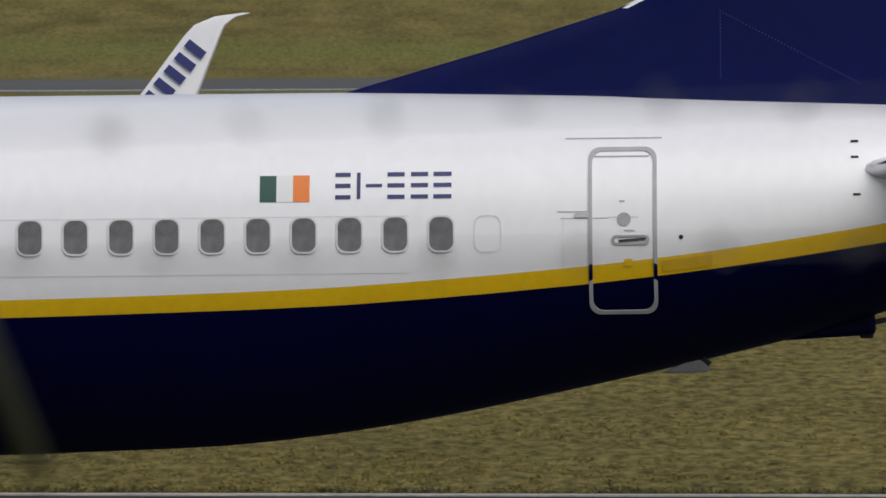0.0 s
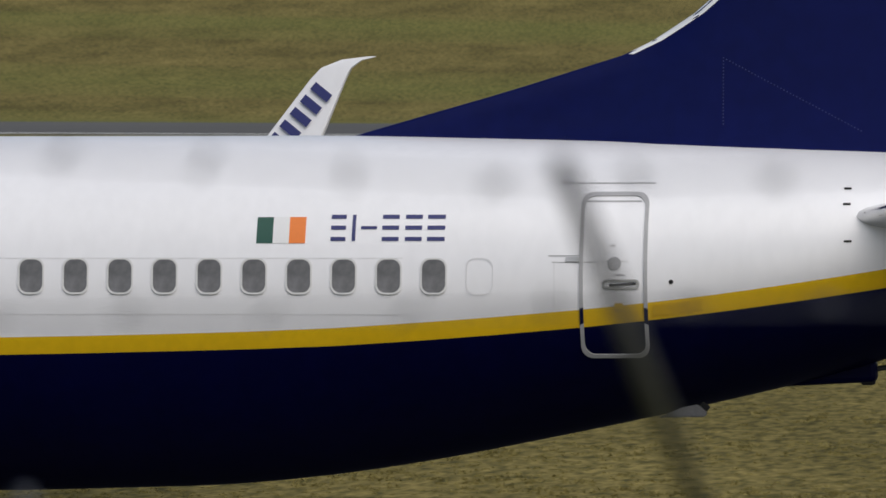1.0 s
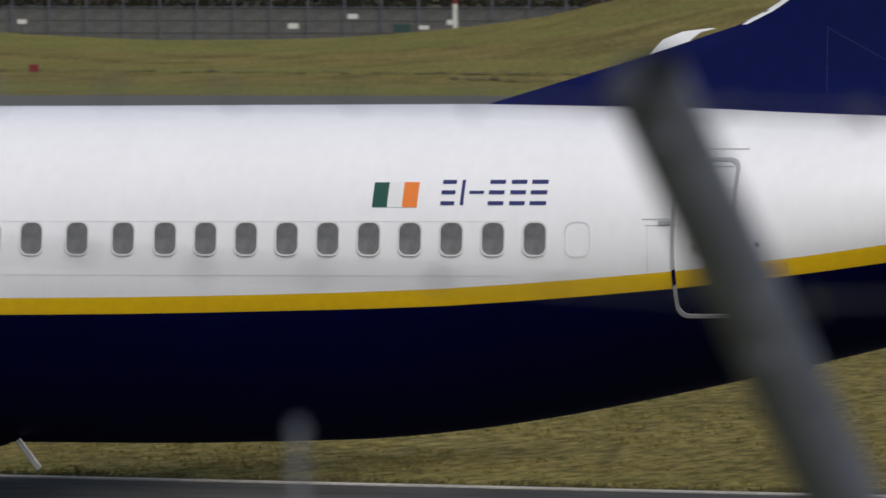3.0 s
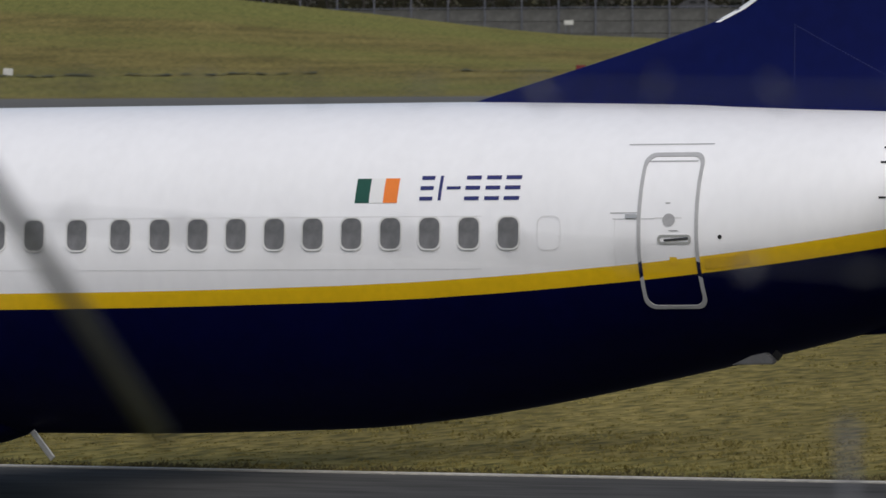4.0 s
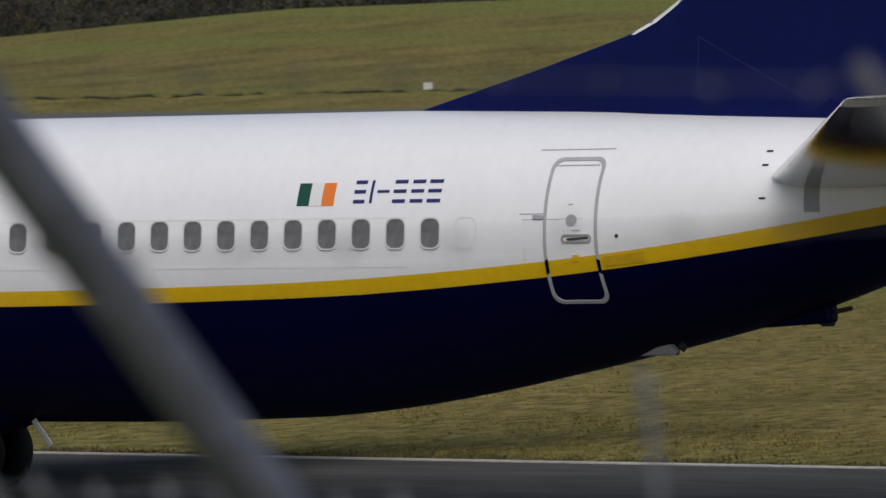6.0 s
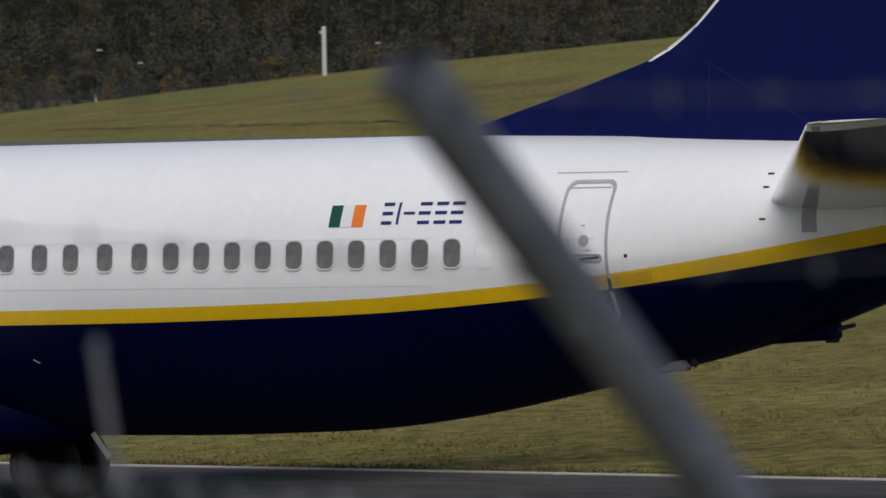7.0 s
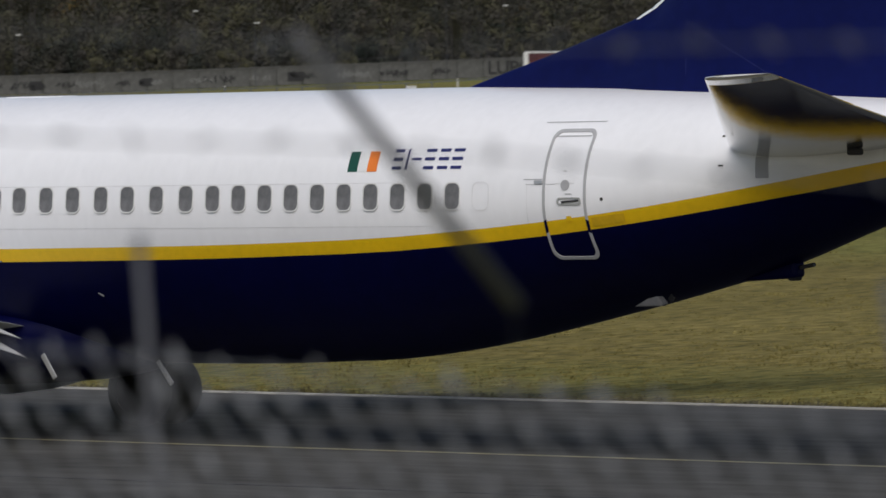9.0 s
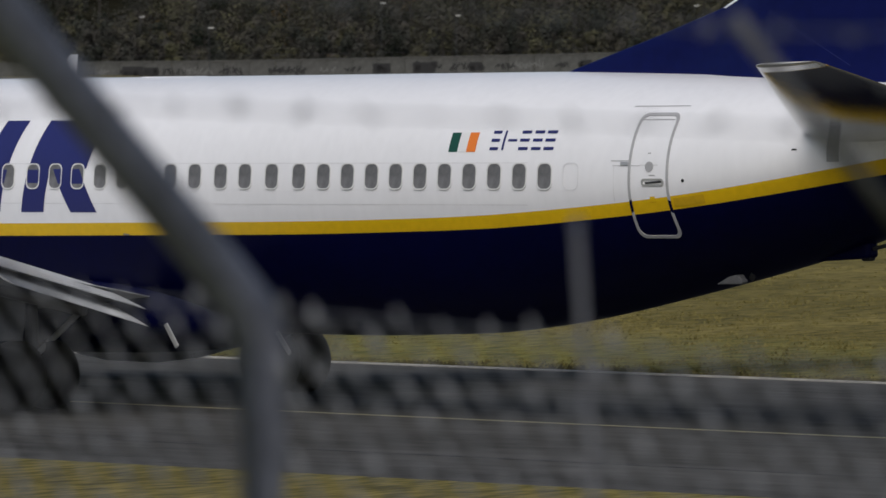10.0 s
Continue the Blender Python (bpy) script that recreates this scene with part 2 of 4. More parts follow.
def build_ground():
    azs = list(np.arange(-180, -8, 6.0)) + list(np.arange(-8, 56, 0.5)) + list(np.arange(56, 180, 6.0))
    rs = [2, 8, 14, 16, 20, 26, 32, 38, 44, 50, 56, 62, 80, 120, 200, 300, 420, 480, 520, 545, 560, 580, 600, 620, 640, 660, 680, 700, 720, 740, 755, 770, 785, 800, 820, 840, 860, 910, 960, 1010, 1080, 1160, 1260, 1400, 1600, 1860, 2400, 3200, 4600]
    verts = [(EYE.x, EYE.y, 4.15)]
    for r in rs:
        for a in azs:
            p = polar(a, r)
            verts.append((p.x, p.y, terrain(a, r)))
    n = len(azs)
    faces = [(0, 1 + i, 1 + (i + 1) % n) for i in range(n)]
    for j in range(len(rs) - 1):
        for i in range(n):
            a, b = 1 + j * n + i, 1 + j * n + (i + 1) % n
            faces.append((a, a + n, b + n, b))
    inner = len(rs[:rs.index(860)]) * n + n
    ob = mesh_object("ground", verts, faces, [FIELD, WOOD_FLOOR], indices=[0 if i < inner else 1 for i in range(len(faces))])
    bm = bmesh.new()
    bm.from_mesh(ob.data)
    bmesh.ops.recalc_face_normals(bm, faces=bm.faces)
    if sum(f.normal.z for f in bm.faces) < 0:
        bmesh.ops.reverse_faces(bm, faces=bm.faces)
    bm.to_mesh(ob.data)
    bm.free()
    return tagged(ob, "mown straw-coloured airfield grass with green bands", "ground", kind="structure")


build_ground()


def strip(name, a, b, width, top, mt, label, category, bottom=-0.3, bevel=0.03):
    """A flat slab along a line on the ground."""
    a, b = Vector(a), Vector(b)
    d = (b - a).normalized()
    ang = math.atan2(d.y, d.x)
    bm = box(((b - a).length, width, top - bottom), (0, 0, 0), bevel)
    me = bpy.data.meshes.new(name)
    bm.to_mesh(me)
    bm.free()
    me.materials.append(mt)
    ob = new(name, me)
    c = (a + b) / 2
    ob.matrix_basis = Matrix.Translation((c.x, c.y, (top + bottom) / 2)) @ Matrix.Rotation(ang, 4, "Z")
    return tagged(ob, label, category, kind="structure")


strip("taxiway", (-360, -0.4, 0), (220, -0.4, 0), 22.0, 0.012, ASPHALT, "worn dark grey asphalt taxiway", "taxiway")
strip("taxiway_edging", (-360, 10.75, 0), (220, 10.75, 0), 0.28, 0.03, EDGE, "pale edging along the taxiway's grass", "edging", bevel=0.01)
strip("centre_line", (-360, -0.85, 0), (220, -0.85, 0), 0.13, 0.017, LINE_YELLOW, "thin worn yellow taxiway centre line", "line", 0.005, 0)
strip("tar_joint", (-360, -7.6, 0), (220, -7.6, 0), 0.12, 0.016, SOOT, "dark tar joint in the taxiway", "joint", 0.005, 0)
_d, _nrm = Vector((-0.9666, -0.2563, 0)), Vector((-0.2563, 0.9666, 0))
_m = Vector((-46, 446, 0))
strip("runway", _m - _nrm * 33 - _d * 500, _m - _nrm * 33 + _d * 420, 62, 0.04, RUNWAY, "grey runway behind the grass strip", "runway")
strip("runway_edge_line", _m - _nrm * 60 - _d * 500, _m - _nrm * 60 + _d * 190, 1.2, 0.06, LINE_WHITE, "white edge line painted on the runway", "line", 0.03, 0)


# ---- the airliner; its own space: x aft from the rear door, y to its right, z up from the ground ----
TOP = table([(-30.4, 2.75), (-30.2, 3.05), (-29.5, 3.45), (-28.6, 3.85), (-27.6, 4.5), (-26.6, 4.95), (-25, 5.25), (-23, 5.33), (-3, 5.33), (0, 5.26), (3, 5.15), (5, 5.03), (7, 4.88), (8.1, 4.7)])
BOT = table([(-30.4, 2.65), (-30.2, 2.4), (-29.5, 2.05), (-28.6, 1.75), (-27, 1.42), (-25, 1.25), (-22, 1.23), (-7, 1.25), (-4.5, 1.325), (-3.2, 1.46), (-2, 1.65), (-0.7, 1.91), (0.4, 2.14), (1.2, 2.32), (2, 2.51), (2.7, 2.68), (3.3, 2.9), (4.5, 3.31), (6, 3.74), (7.4, 4.12), (8.1, 4.4)])
HALF = table([(-30.4, 0.05), (-30.2, 0.4), (-29.5, 0.85), (-28.6, 1.22), (-27, 1.62), (-25, 1.82), (-23, 1.88), (-3, 1.88), (-1.5, 1.86), (0, 1.81), (1, 1.75), (2.6, 1.55), (4.5, 1.17), (6.5, 0.72), (8.1, 0.25)])
MID = table([(-30.4, 2.7), (-28, 3.2), (-25, 3.5), (-3, 3.55), (0, 3.66), (2.6, 3.98), (5, 4.27), (8.1, 4.55)])
BAND_TOP = table([(-31, 2.98), (-14, 3.02), (-7, 3.08), (-5, 3.125), (-3.1, 3.185), (-0.35, 3.39), (1.26, 3.57), (2.8, 3.8), (5.2, 4.2), (8.1, 4.62)])
BAND_LOW = table([(-31, 2.8), (-14, 2.82), (-7, 2.88), (-5, 2.93), (-3.1, 2.98), (-0.35, 3.19), (1.26, 3.37), (2.8, 3.59), (5.2, 3.97), (8.1, 4.5)])
POW = 2.15
POW_LOW = 1.8


def smoothed(f, x, h=0.5):
    return (f(x - h) + 2 * f(x) + f(x + h)) / 4 if x < 7 else f(x)


def section(x):
    return smoothed(TOP, x), smoothed(BOT, x), smoothed(HALF, x), smoothed(MID, x)


def skin(x, z, off=0.0):
    """The point on the airliner's left side at station x and height z, off metres proud."""
    t, b, w, m = section(x)
    s = (z - m) / ((t - m) if z > m else (m - b))
    s = max(-0.9995, min(0.9995, s))
    k = POW if s > 0 else POW_LOW
    y = -w * (1 - abs(s) ** k) ** (1 / k)
    h = (t - m) if z > m else (m - b)
    g = Vector((0, -(abs(y) / w) ** (k - 1) / w, math.copysign(abs(s) ** (k - 1), s) / h)).normalized()
    return Vector((x, y, z)) + g * off, g


def build_fuselage(parent):
    xs = list(np.linspace(-30.4, -25, 16)) + list(np.linspace(-24, -8, 17)) + list(np.linspace(-7.5, 8.1, 64))
    n1, n3 = 22, 20
    verts, rows = [], 0
    for x in xs:
        t, b, w, m = section(x)
        def ang(z):
            s = (z - m) / ((t - m) if z > m else (m - b))
            s = max(-1, min(1, s))
            return math.copysign(math.asin(abs(s) ** ((POW if s > 0 else POW_LOW) / 2)), s)
        a1, a2 = ang(min(smoothed(BAND_TOP, x, 1.0), t - 0.02)), ang(max(min(smoothed(BAND_LOW, x, 1.0), t - 0.04), b + 0.02))
        angles = list(np.linspace(math.pi / 2, a1, n1)) + list(np.linspace(a2, -math.pi / 2, n3))
        ring = []
        for a in angles:
            s, c = math.sin(a), max(math.cos(a), 0)
            k = POW if s > 0 else POW_LOW
            z = m + math.copysign(abs(s) ** (2 / k), s) * ((t - m) if s > 0 else (m - b))
            ring.append((-w * c ** (2 / k), z))
        full = ring + [(-y, z) for y, z in ring[-2:0:-1]]
        rows = len(full)
        verts += [(x, y, z) for y, z in full]
    faces, idx = [], []
    L = n1 + n3
    for i in range(len(xs) - 1):
        for j in range(rows):
            k = (j + 1) % rows
            faces.append((i * rows + j, i * rows + k, (i + 1) * rows + k, (i + 1) * rows + j))
            jj = j if j < L - 1 else rows - 1 - j
            idx.append(0 if jj < n1 - 1 else (1 if jj == n1 - 1 else 2))
    faces.append(tuple(range(rows)))
    faces.append(tuple((len(xs) - 1) * rows + j for j in reversed(range(rows))))
    idx += [0, 2]
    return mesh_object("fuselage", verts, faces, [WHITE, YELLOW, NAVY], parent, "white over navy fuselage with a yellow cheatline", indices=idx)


def decal(name, corners, mt, parent, off=0.006, n=6, m=6, label=""):
    """A painted or thin patch on the skin between four corners (x, z): lower left, lower right, upper right, upper left."""
    (ax, az), (bx, bz), (cx, cz), (dx, dz) = corners
    verts, faces = [], []
    for j in range(m + 1):
        v = j / m
        for i in range(n + 1):
            u = i / n
            x = (ax * (1 - u) + bx * u) * (1 - v) + (dx * (1 - u) + cx * u) * v
            z = (az * (1 - u) + bz * u) * (1 - v) + (dz * (1 - u) + cz * u) * v
            verts.append(skin(x, z, off)[0])
    for j in range(m):
        for i in range(n):
            a = j * (n + 1) + i
            faces.append((a, a + 1, a + n + 2, a + n + 1))
    return mesh_object(name, verts, faces, mt, parent, label)


def rect(x0, x1, z0, z1, lean=0.0):
    return [(x0, z0), (x1, z0), (x1 + lean * (z1 - z0), z1), (x0 + lean * (z1 - z0), z1)]


def rounded(w, h, r, n=6):
    pts = []
    for cx, cz, a0 in ((w / 2 - r, h / 2 - r, 0), (-w / 2 + r, h / 2 - r, 90), (-w / 2 + r, -h / 2 + r, 180), (w / 2 - r, -h / 2 + r, 270)):
        for i in range(n + 1):
            a = radians(a0 + 90 * i / n)
            pts.append((cx + r * math.cos(a), cz + r * math.sin(a)))
    return pts


def plate(outer, depth, inner=None):
    """A bmesh of a flat rounded plate or ring in x and z, facing -y, with that depth."""
    bm = bmesh.new()
    n = len(outer)
    def loop(pts, y):
        return [bm.verts.new((x, y, z)) for x, z in pts]
    of, ob = loop(outer, -depth), loop(outer, 0)
    for i in range(n):
        bm.faces.new((of[i], of[(i + 1) % n], ob[(i + 1) % n], ob[i]))
    if inner:
        nf, nb = loop(inner, -depth), loop(inner, 0)
        for i in range(n):
            k = (i + 1) % n
            bm.faces.new((of[i], of[k], nf[k], nf[i]))
            bm.faces.new((nf[i], nf[k], nb[k], nb[i]))
    else:
        bm.faces.new(of)
    return bm


def bm_mesh(name, bm, mt):
    me = bpy.data.meshes.new(name)
    bmesh.ops.recalc_face_normals(bm, faces=bm.faces)
    bm.to_mesh(me)
    bm.free()
    me.materials.append(mt)
    return me


def on_skin(x, z, off=0.0):
    """A pose on the left skin: local x aft, -y outwards, z up the skin."""
    p, g = skin(x, z, off)
    p2 = skin(x + 0.1, z, off)[0]
    ex = (p2 - p).normalized()
    ey = -(g - ex * g.dot(ex)).normalized()
    ez = ex.cross(ey)
    m = Matrix((ex, ey, ez)).transposed().to_4x4()
    m.translation = p
    return m


WINDOWS = [-1.945 - 0.508 * i for i in range(10)] + [-7.045, -7.63, -8.21, -8.74, -9.31, -9.85, -10.40, -10.91, -11.42, -11.93, -12.44, -12.95, -13.52] + [-14.03 - 0.509 * i for i in range(20)]


def build_windows(parent):
    rim = bm_mesh("window_frame", plate(rounded(0.30, 0.41, 0.105), 0.008, rounded(0.262, 0.372, 0.095)), RIM)
    pane = bm_mesh("pane", plate(rounded(0.264, 0.374, 0.096), 0.004), GLASS)
    for i, x in enumerate(WINDOWS):
        if x > -24.4:
            fr = new("cabin_window", rim)
            fr.parent = parent
            fr.matrix_basis = on_skin(x, 3.78, 0.0)
            pn = new("pane", pane)
            pn.parent = fr


def ring_band(name, cx, z0, z1, w, band, r, mt, parent, zlo=None, zhi=None, label="", side=0):
    """The part between zlo and zhi of a rounded rectangular band on the skin."""
    zc, h = (z0 + z1) / 2, z1 - z0
    def dense(pts):
        out = []
        for a, b in zip(pts, pts[1:] + pts[:1]):
            k = max(1, int(abs(b[1] - a[1]) / 0.06))
            out += [(a[0] + (b[0] - a[0]) * i / k, a[1] + (b[1] - a[1]) * i / k) for i in range(k)]
        return out
    outer = dense(rounded(w, h, r))
    inner = [(x * (w - 2 * band) / w, z * (h - 2 * band) / h) for x, z in outer]
    verts, faces = [], []
    for (ox, oz), (ix, iz) in zip(outer, inner):
        for x, z, off in ((ox, oz, 0.0), (ox, oz, 0.012), (ix, iz, 0.012), (ix, iz, 0.0)):
            verts.append(skin(cx + x, zc + z, off)[0])
    n = len(outer)
    for i in range(n):
        k = (i + 1) % n
        zm = zc + (outer[i][1] + outer[k][1]) / 2
        if (zlo is None or zm >= zlo) and (zhi is None or zm < zhi) and outer[i][0] * side >= 0:
            for q in range(3):
                faces.append((4 * i + q, 4 * k + q, 4 * k + q + 1, 4 * i + q + 1))
    used = sorted({v for f in faces for v in f})
    to = {v: i for i, v in enumerate(used)}
    return mesh_object(name, [verts[v] for v in used], [tuple(to[v] for v in f) for f in faces], mt, parent, label, smooth=False)


def wing_loft(name, stations, mt, parent, label="", upright=False, drop=0.0, pitch=0.0):
    """A lifting surface through stations (span, leading x, trailing x, height, thickness)."""
    prof = [0, 0.012, 0.04, 0.1, 0.2, 0.35, 0.5, 0.65, 0.8, 0.92, 1.0]
    def half(u):
        return 5 * (0.2969 * math.sqrt(u) - 0.126 * u - 0.3516 * u * u + 0.2843 * u ** 3 - 0.1015 * u ** 4)
    verts = []
    for s, le, te, h, th in stations:
        loop = [(u, half(u)) for u in prof] + [(u, -half(u)) for u in prof[-2:0:-1]]
        for u, k in loop:
            x = le + (te - le) * u
            verts.append((x, s + k * th, h) if upright else (x, s, h + k * th - drop * u + pitch * (x - le)))
    n = 2 * len(prof) - 2
    faces = []
    for i in range(len(stations) - 1):
        for j in range(n):
            k = (j + 1) % n
            faces.append((i * n + j, i * n + k, (i + 1) * n + k, (i + 1) * n + j))
    faces.append(tuple(range(n)))
    faces.append(tuple((len(stations) - 1) * n + j for j in reversed(range(n))))
    ob = mesh_object(name, verts, faces, mt, parent, label)
    for p in ob.data.polygons[-2:]:
        p.use_smooth = False
    return ob


FIN_LE = table([(4.95, -4.4), (5.2, -3.55), (5.3, -3.2), (5.84, -1.3), (6.25, 0.02), (6.42, 0.37), (6.75, 0.87), (7.3, 1.43), (8, 2.0), (12.35, 5.4)])
FIN_TE = table([(4.8, 6.1), (12.35, 7.4)])


def fin_half(x, z):
    """Half the fin's thickness."""
    m0 = 0.2 + (z - 6.0) * 0.8
    c = FIN_TE(z) - m0
    u = (x - m0) / c
    core = 0.0
    if 0 < u < 1:
        core = 5 * 0.1 * c * (0.2969 * math.sqrt(u) - 0.126 * u - 0.3516 * u * u + 0.2843 * u ** 3 - 0.1015 * u ** 4)
    lead = min(1.0, math.sqrt(max(x - FIN_LE(z), 0) / 0.5)) * 0.06 if u < 0.5 else 0.02
    return max(core, lead)


def build_fin(parent):
    zs = list(np.linspace(4.95, 7.4, 22)) + list(np.linspace(7.8, 12.3, 12))
    us = [0, 0.004, 0.012, 0.03, 0.06, 0.1, 0.16, 0.24, 0.32, 0.4, 0.5, 0.6, 0.7, 0.8, 0.9, 1.0]
    verts, faces = [], []
    for z in zs:
        a, b = FIN_LE(z), FIN_TE(z)
        loop = [(a + (b - a) * u, 1) for u in us] + [(a + (b - a) * u, -1) for u in us[-2:0:-1]]
        for x, s in loop:
            verts.append((x, s * fin_half(x, z) if a < x < b else 0.0, z))
    n = 2 * len(us) - 2
    for i in range(len(zs) - 1):
        for j in range(n):
            k = (j + 1) % n
            faces.append((i * n + j, i * n + k, (i + 1) * n + k, (i + 1) * n + j))
    faces.append(tuple((len(zs) - 1) * n + j for j in reversed(range(n))))
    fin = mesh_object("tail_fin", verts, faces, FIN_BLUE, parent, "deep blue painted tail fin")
    # pale leading edge
    verts, faces = [], []
    lz = list(np.linspace(6.25, 12.3, 40))
    for i, z in enumerate(lz):
        a = FIN_LE(z)
        w = 0.09 + 0.03 * min(1, i / 6)
        for dx, s in ((w, 1), (w * 0.4, 1), (-0.012, 0), (w * 0.4, -1), (w, -1)):
            verts.append((a + dx, s * (fin_half(a + dx, z) + 0.006), z))
    for i in range(len(lz) - 1):
        for j in range(4):
            faces.append((5 * i + j, 5 * i + j + 1, 5 * i + j + 6, 5 * i + j + 5))
    mesh_object("leading_edge", verts, faces, WHITE, fin, "white leading edge")

    def patch(name, quads, mt, label=""):
        vv, ff = [], []
        for q in quads:
            k = len(vv)
            vv += [(x, -fin_half(x, z) - 0.006, z) for x, z in q]
            ff.append((k, k + 1, k + 2, k + 3))
        return mesh_object(name, vv, ff, mt, fin, label)
    # rivet rows
    dots = []
    for (x0, z0), (x1, z1), n in (((1.15, 5.45), (1.15, 6.2), 20), ((1.15, 6.2), (2.75, 5.35), 44)):
        for i in range(n):
            x, z = x0 + (x1 - x0) * i / n, z0 + (z1 - z0) * i / n
            dots.append([(x, z), (x + 0.012, z), (x + 0.012, z + 0.012), (x, z + 0.012)])
    tagged(patch("rivet_row", dots, RIVET), kind="stuff")
    # yellow emblem on the fin, plain curved blades
    def blade(p0, p1, p2, w):
        qs = []
        last = None
        for i in range(13):
            t = i / 12
            x = (1 - t) ** 2 * p0[0] + 2 * t * (1 - t) * p1[0] + t * t * p2[0]
            z = (1 - t) ** 2 * p0[1] + 2 * t * (1 - t) * p1[1] + t * t * p2[1]
            k = w * (math.sin(math.pi * min(1, 0.12 + 0.88 * t)) * 0.8 + 0.06)
            now = ((x - k * 0.7, z - k * 0.35), (x + k * 0.7, z + k * 0.35))
            if last:
                qs.append([last[0], last[1], now[1], now[0]])
            last = now
        return qs
    patch("emblem", blade((3.3, 7.75), (4.6, 7.4), (5.1, 6.3), 0.17), YELLOW, "yellow curved blade of the fin emblem")
    patch("emblem", blade((4.6, 8.4), (4.75, 7.6), (4.95, 6.95), 0.1), YELLOW, "yellow curved blade of the fin emblem")
    patch("emblem", blade((5.9, 8.3), (5.4, 7.6), (5.15, 6.7), 0.12), YELLOW, "yellow curved blade of the fin emblem")
    return fin


def build_wheel(parent, at, r, w):
    """A wheel with its tyre and rim, axle along y."""
    bm = bmesh.new()
    prof = [(-0.5, 0.62), (-0.5, 0.8), (-0.46, 0.92), (-0.3, 0.985), (0, 1.0), (0.3, 0.985), (0.46, 0.92), (0.5, 0.8), (0.5, 0.62)]
    seg = 36
    rings = []
    for i in range(seg):
        a = 2 * math.pi * i / seg
        rings.append([bm.verts.new((r * q * math.cos(a), w * p, r * q * math.sin(a))) for p, q in prof])
    for i in range(seg):
        k = (i + 1) % seg
        for j in range(len(prof) - 1):
            bm.faces.new((rings[i][j], rings[k][j], rings[k][j + 1], rings[i][j + 1]))
    wheel = part("tyre", bm, BLACK, parent, smooth=True)
    wheel.location = at
    part("rim", tube((0, -w * 0.42, 0), (0, w * 0.42, 0), r * 0.63, seg=28), HUB, wheel, smooth=False)
    return wheel


def build_airliner():
    plane = empty("airliner", pose(0, 0, 0), "white and navy twin-jet airliner with yellow stripe taxiing", "airliner")
    build_fuselage(plane)
    build_windows(plane)
    # plugged window aft of the last pane
    plug = new("plugged_window", bm_mesh("plugged_window", plate(rounded(0.30, 0.41, 0.105), 0.002, rounded(0.285, 0.395, 0.1)), FAINT))
    plug.parent = plane
    plug.matrix_basis = on_skin(-1.43, 3.78, 0.002)
    # rear door
    door = empty("cabin_door", pose(0, 0, 0), "closed rear cabin door outlined in grey")
    door.parent = plane
    ring_band("door_frame", 0.066, 2.86, 4.705, 0.76, 0.042, 0.13, DOOR_GREY, door, 3.42, None, "grey door surround")
    for side in (-1, 1):
        ring_band("door_frame", 0.066, 2.86, 4.705, 0.76, 0.042, 0.13, NAVY, door, 3.23, 3.42, "navy stretch of the surround", side)
    ring_band("door_frame", 0.066, 2.86, 4.705, 0.76, 0.042, 0.13, DOOR_GREY, door, None, 3.23, "pale stretch of the surround")
    decal("door_seam", rect(-0.3, 0.36, 4.6, 4.615), SEAM, door, 0.004)
    decal("top_seam", rect(-0.57, 0.5, 4.8, 4.812), SEAM, plane, 0.004)
    hd = new("door_handle", bm_mesh("door_handle", plate(rounded(0.42, 0.11, 0.05), 0.012, rounded(0.36, 0.06, 0.028)), SILVER))
    hd.parent = door
    hd.matrix_basis = on_skin(0.15, 3.69, 0.0)
    part("lever", box((0.3, 0.02, 0.028), (0.02, -0.012, 0), 0.006, Matrix.Rotation(radians(-4), 4, "Y")), DARK, hd)
    ph = new("viewing_port", bm_mesh("viewing_port", plate(rounded(0.15, 0.15, 0.0745, 8), 0.008), SEAM))
    ph.parent = door
    ph.matrix_basis = on_skin(0.08, 3.92, 0.0)
    decal("placard", rect(0.03, 0.09, 4.11, 4.125), SEAM, door)
    decal("placard", rect(0.08, 0.17, 3.4, 3.48), YELLOW, door, 0.007)
    decal("placard", rect(0.1, 0.21, 3.785, 3.8, -2.0), SEAM, door)
    decal("worn_patch", [(0.5, 3.33), (1.05, 3.385), (1.05, 3.515), (0.5, 3.455)], DULL_YELLOW, plane, 0.005, 6, 2, "worn patch in the yellow stripe")
    # hinge and seams beside the door
    hg = new("hinge", bm_mesh("hinge", plate(rounded(0.15, 0.05, 0.015), 0.02), SILVER))
    hg.parent = plane
    hg.matrix_basis = on_skin(-0.39, 3.965, 0.0)
    decal("seam", rect(-0.66, -0.3, 4.0, 4.012), SEAM, plane, 0.004)
    decal("seam", rect(-0.6, -0.59, 3.4, 3.95), FAINT, plane, 0.004, 1, 8)
    decal("seam", rect(-0.62, -0.1, 3.93, 3.938), SEAM, plane, 0.004)
    decal("seam", rect(-0.1, 0.24, 3.935, 3.95), FAINT, plane, 0.003)
    sp = new("static_port", bm_mesh("static_port", plate(rounded(0.05, 0.05, 0.0245, 5), 0.006), BLACK))
    sp.parent = plane
    sp.matrix_basis = on_skin(0.71, 3.715, 0.0)
    for x, z in ((2.6, 4.74), (2.6, 4.57), (2.62, 4.16)):
        decal("vent_slot", rect(x, x + 0.085, z - 0.012, z + 0.012), BLACK, plane, 0.006, 2, 1)
    # long faint skin seams
    for z in (3.35, 3.98):
        decal("skin_seam", rect(-24, -2.3, z - 0.004, z + 0.004), FAINT, plane, 0.003, 80, 1)
    # flag
    flag = empty("flag_marking", pose(0, 0, 0), "green, white and orange flag marking")
    flag.parent = plane
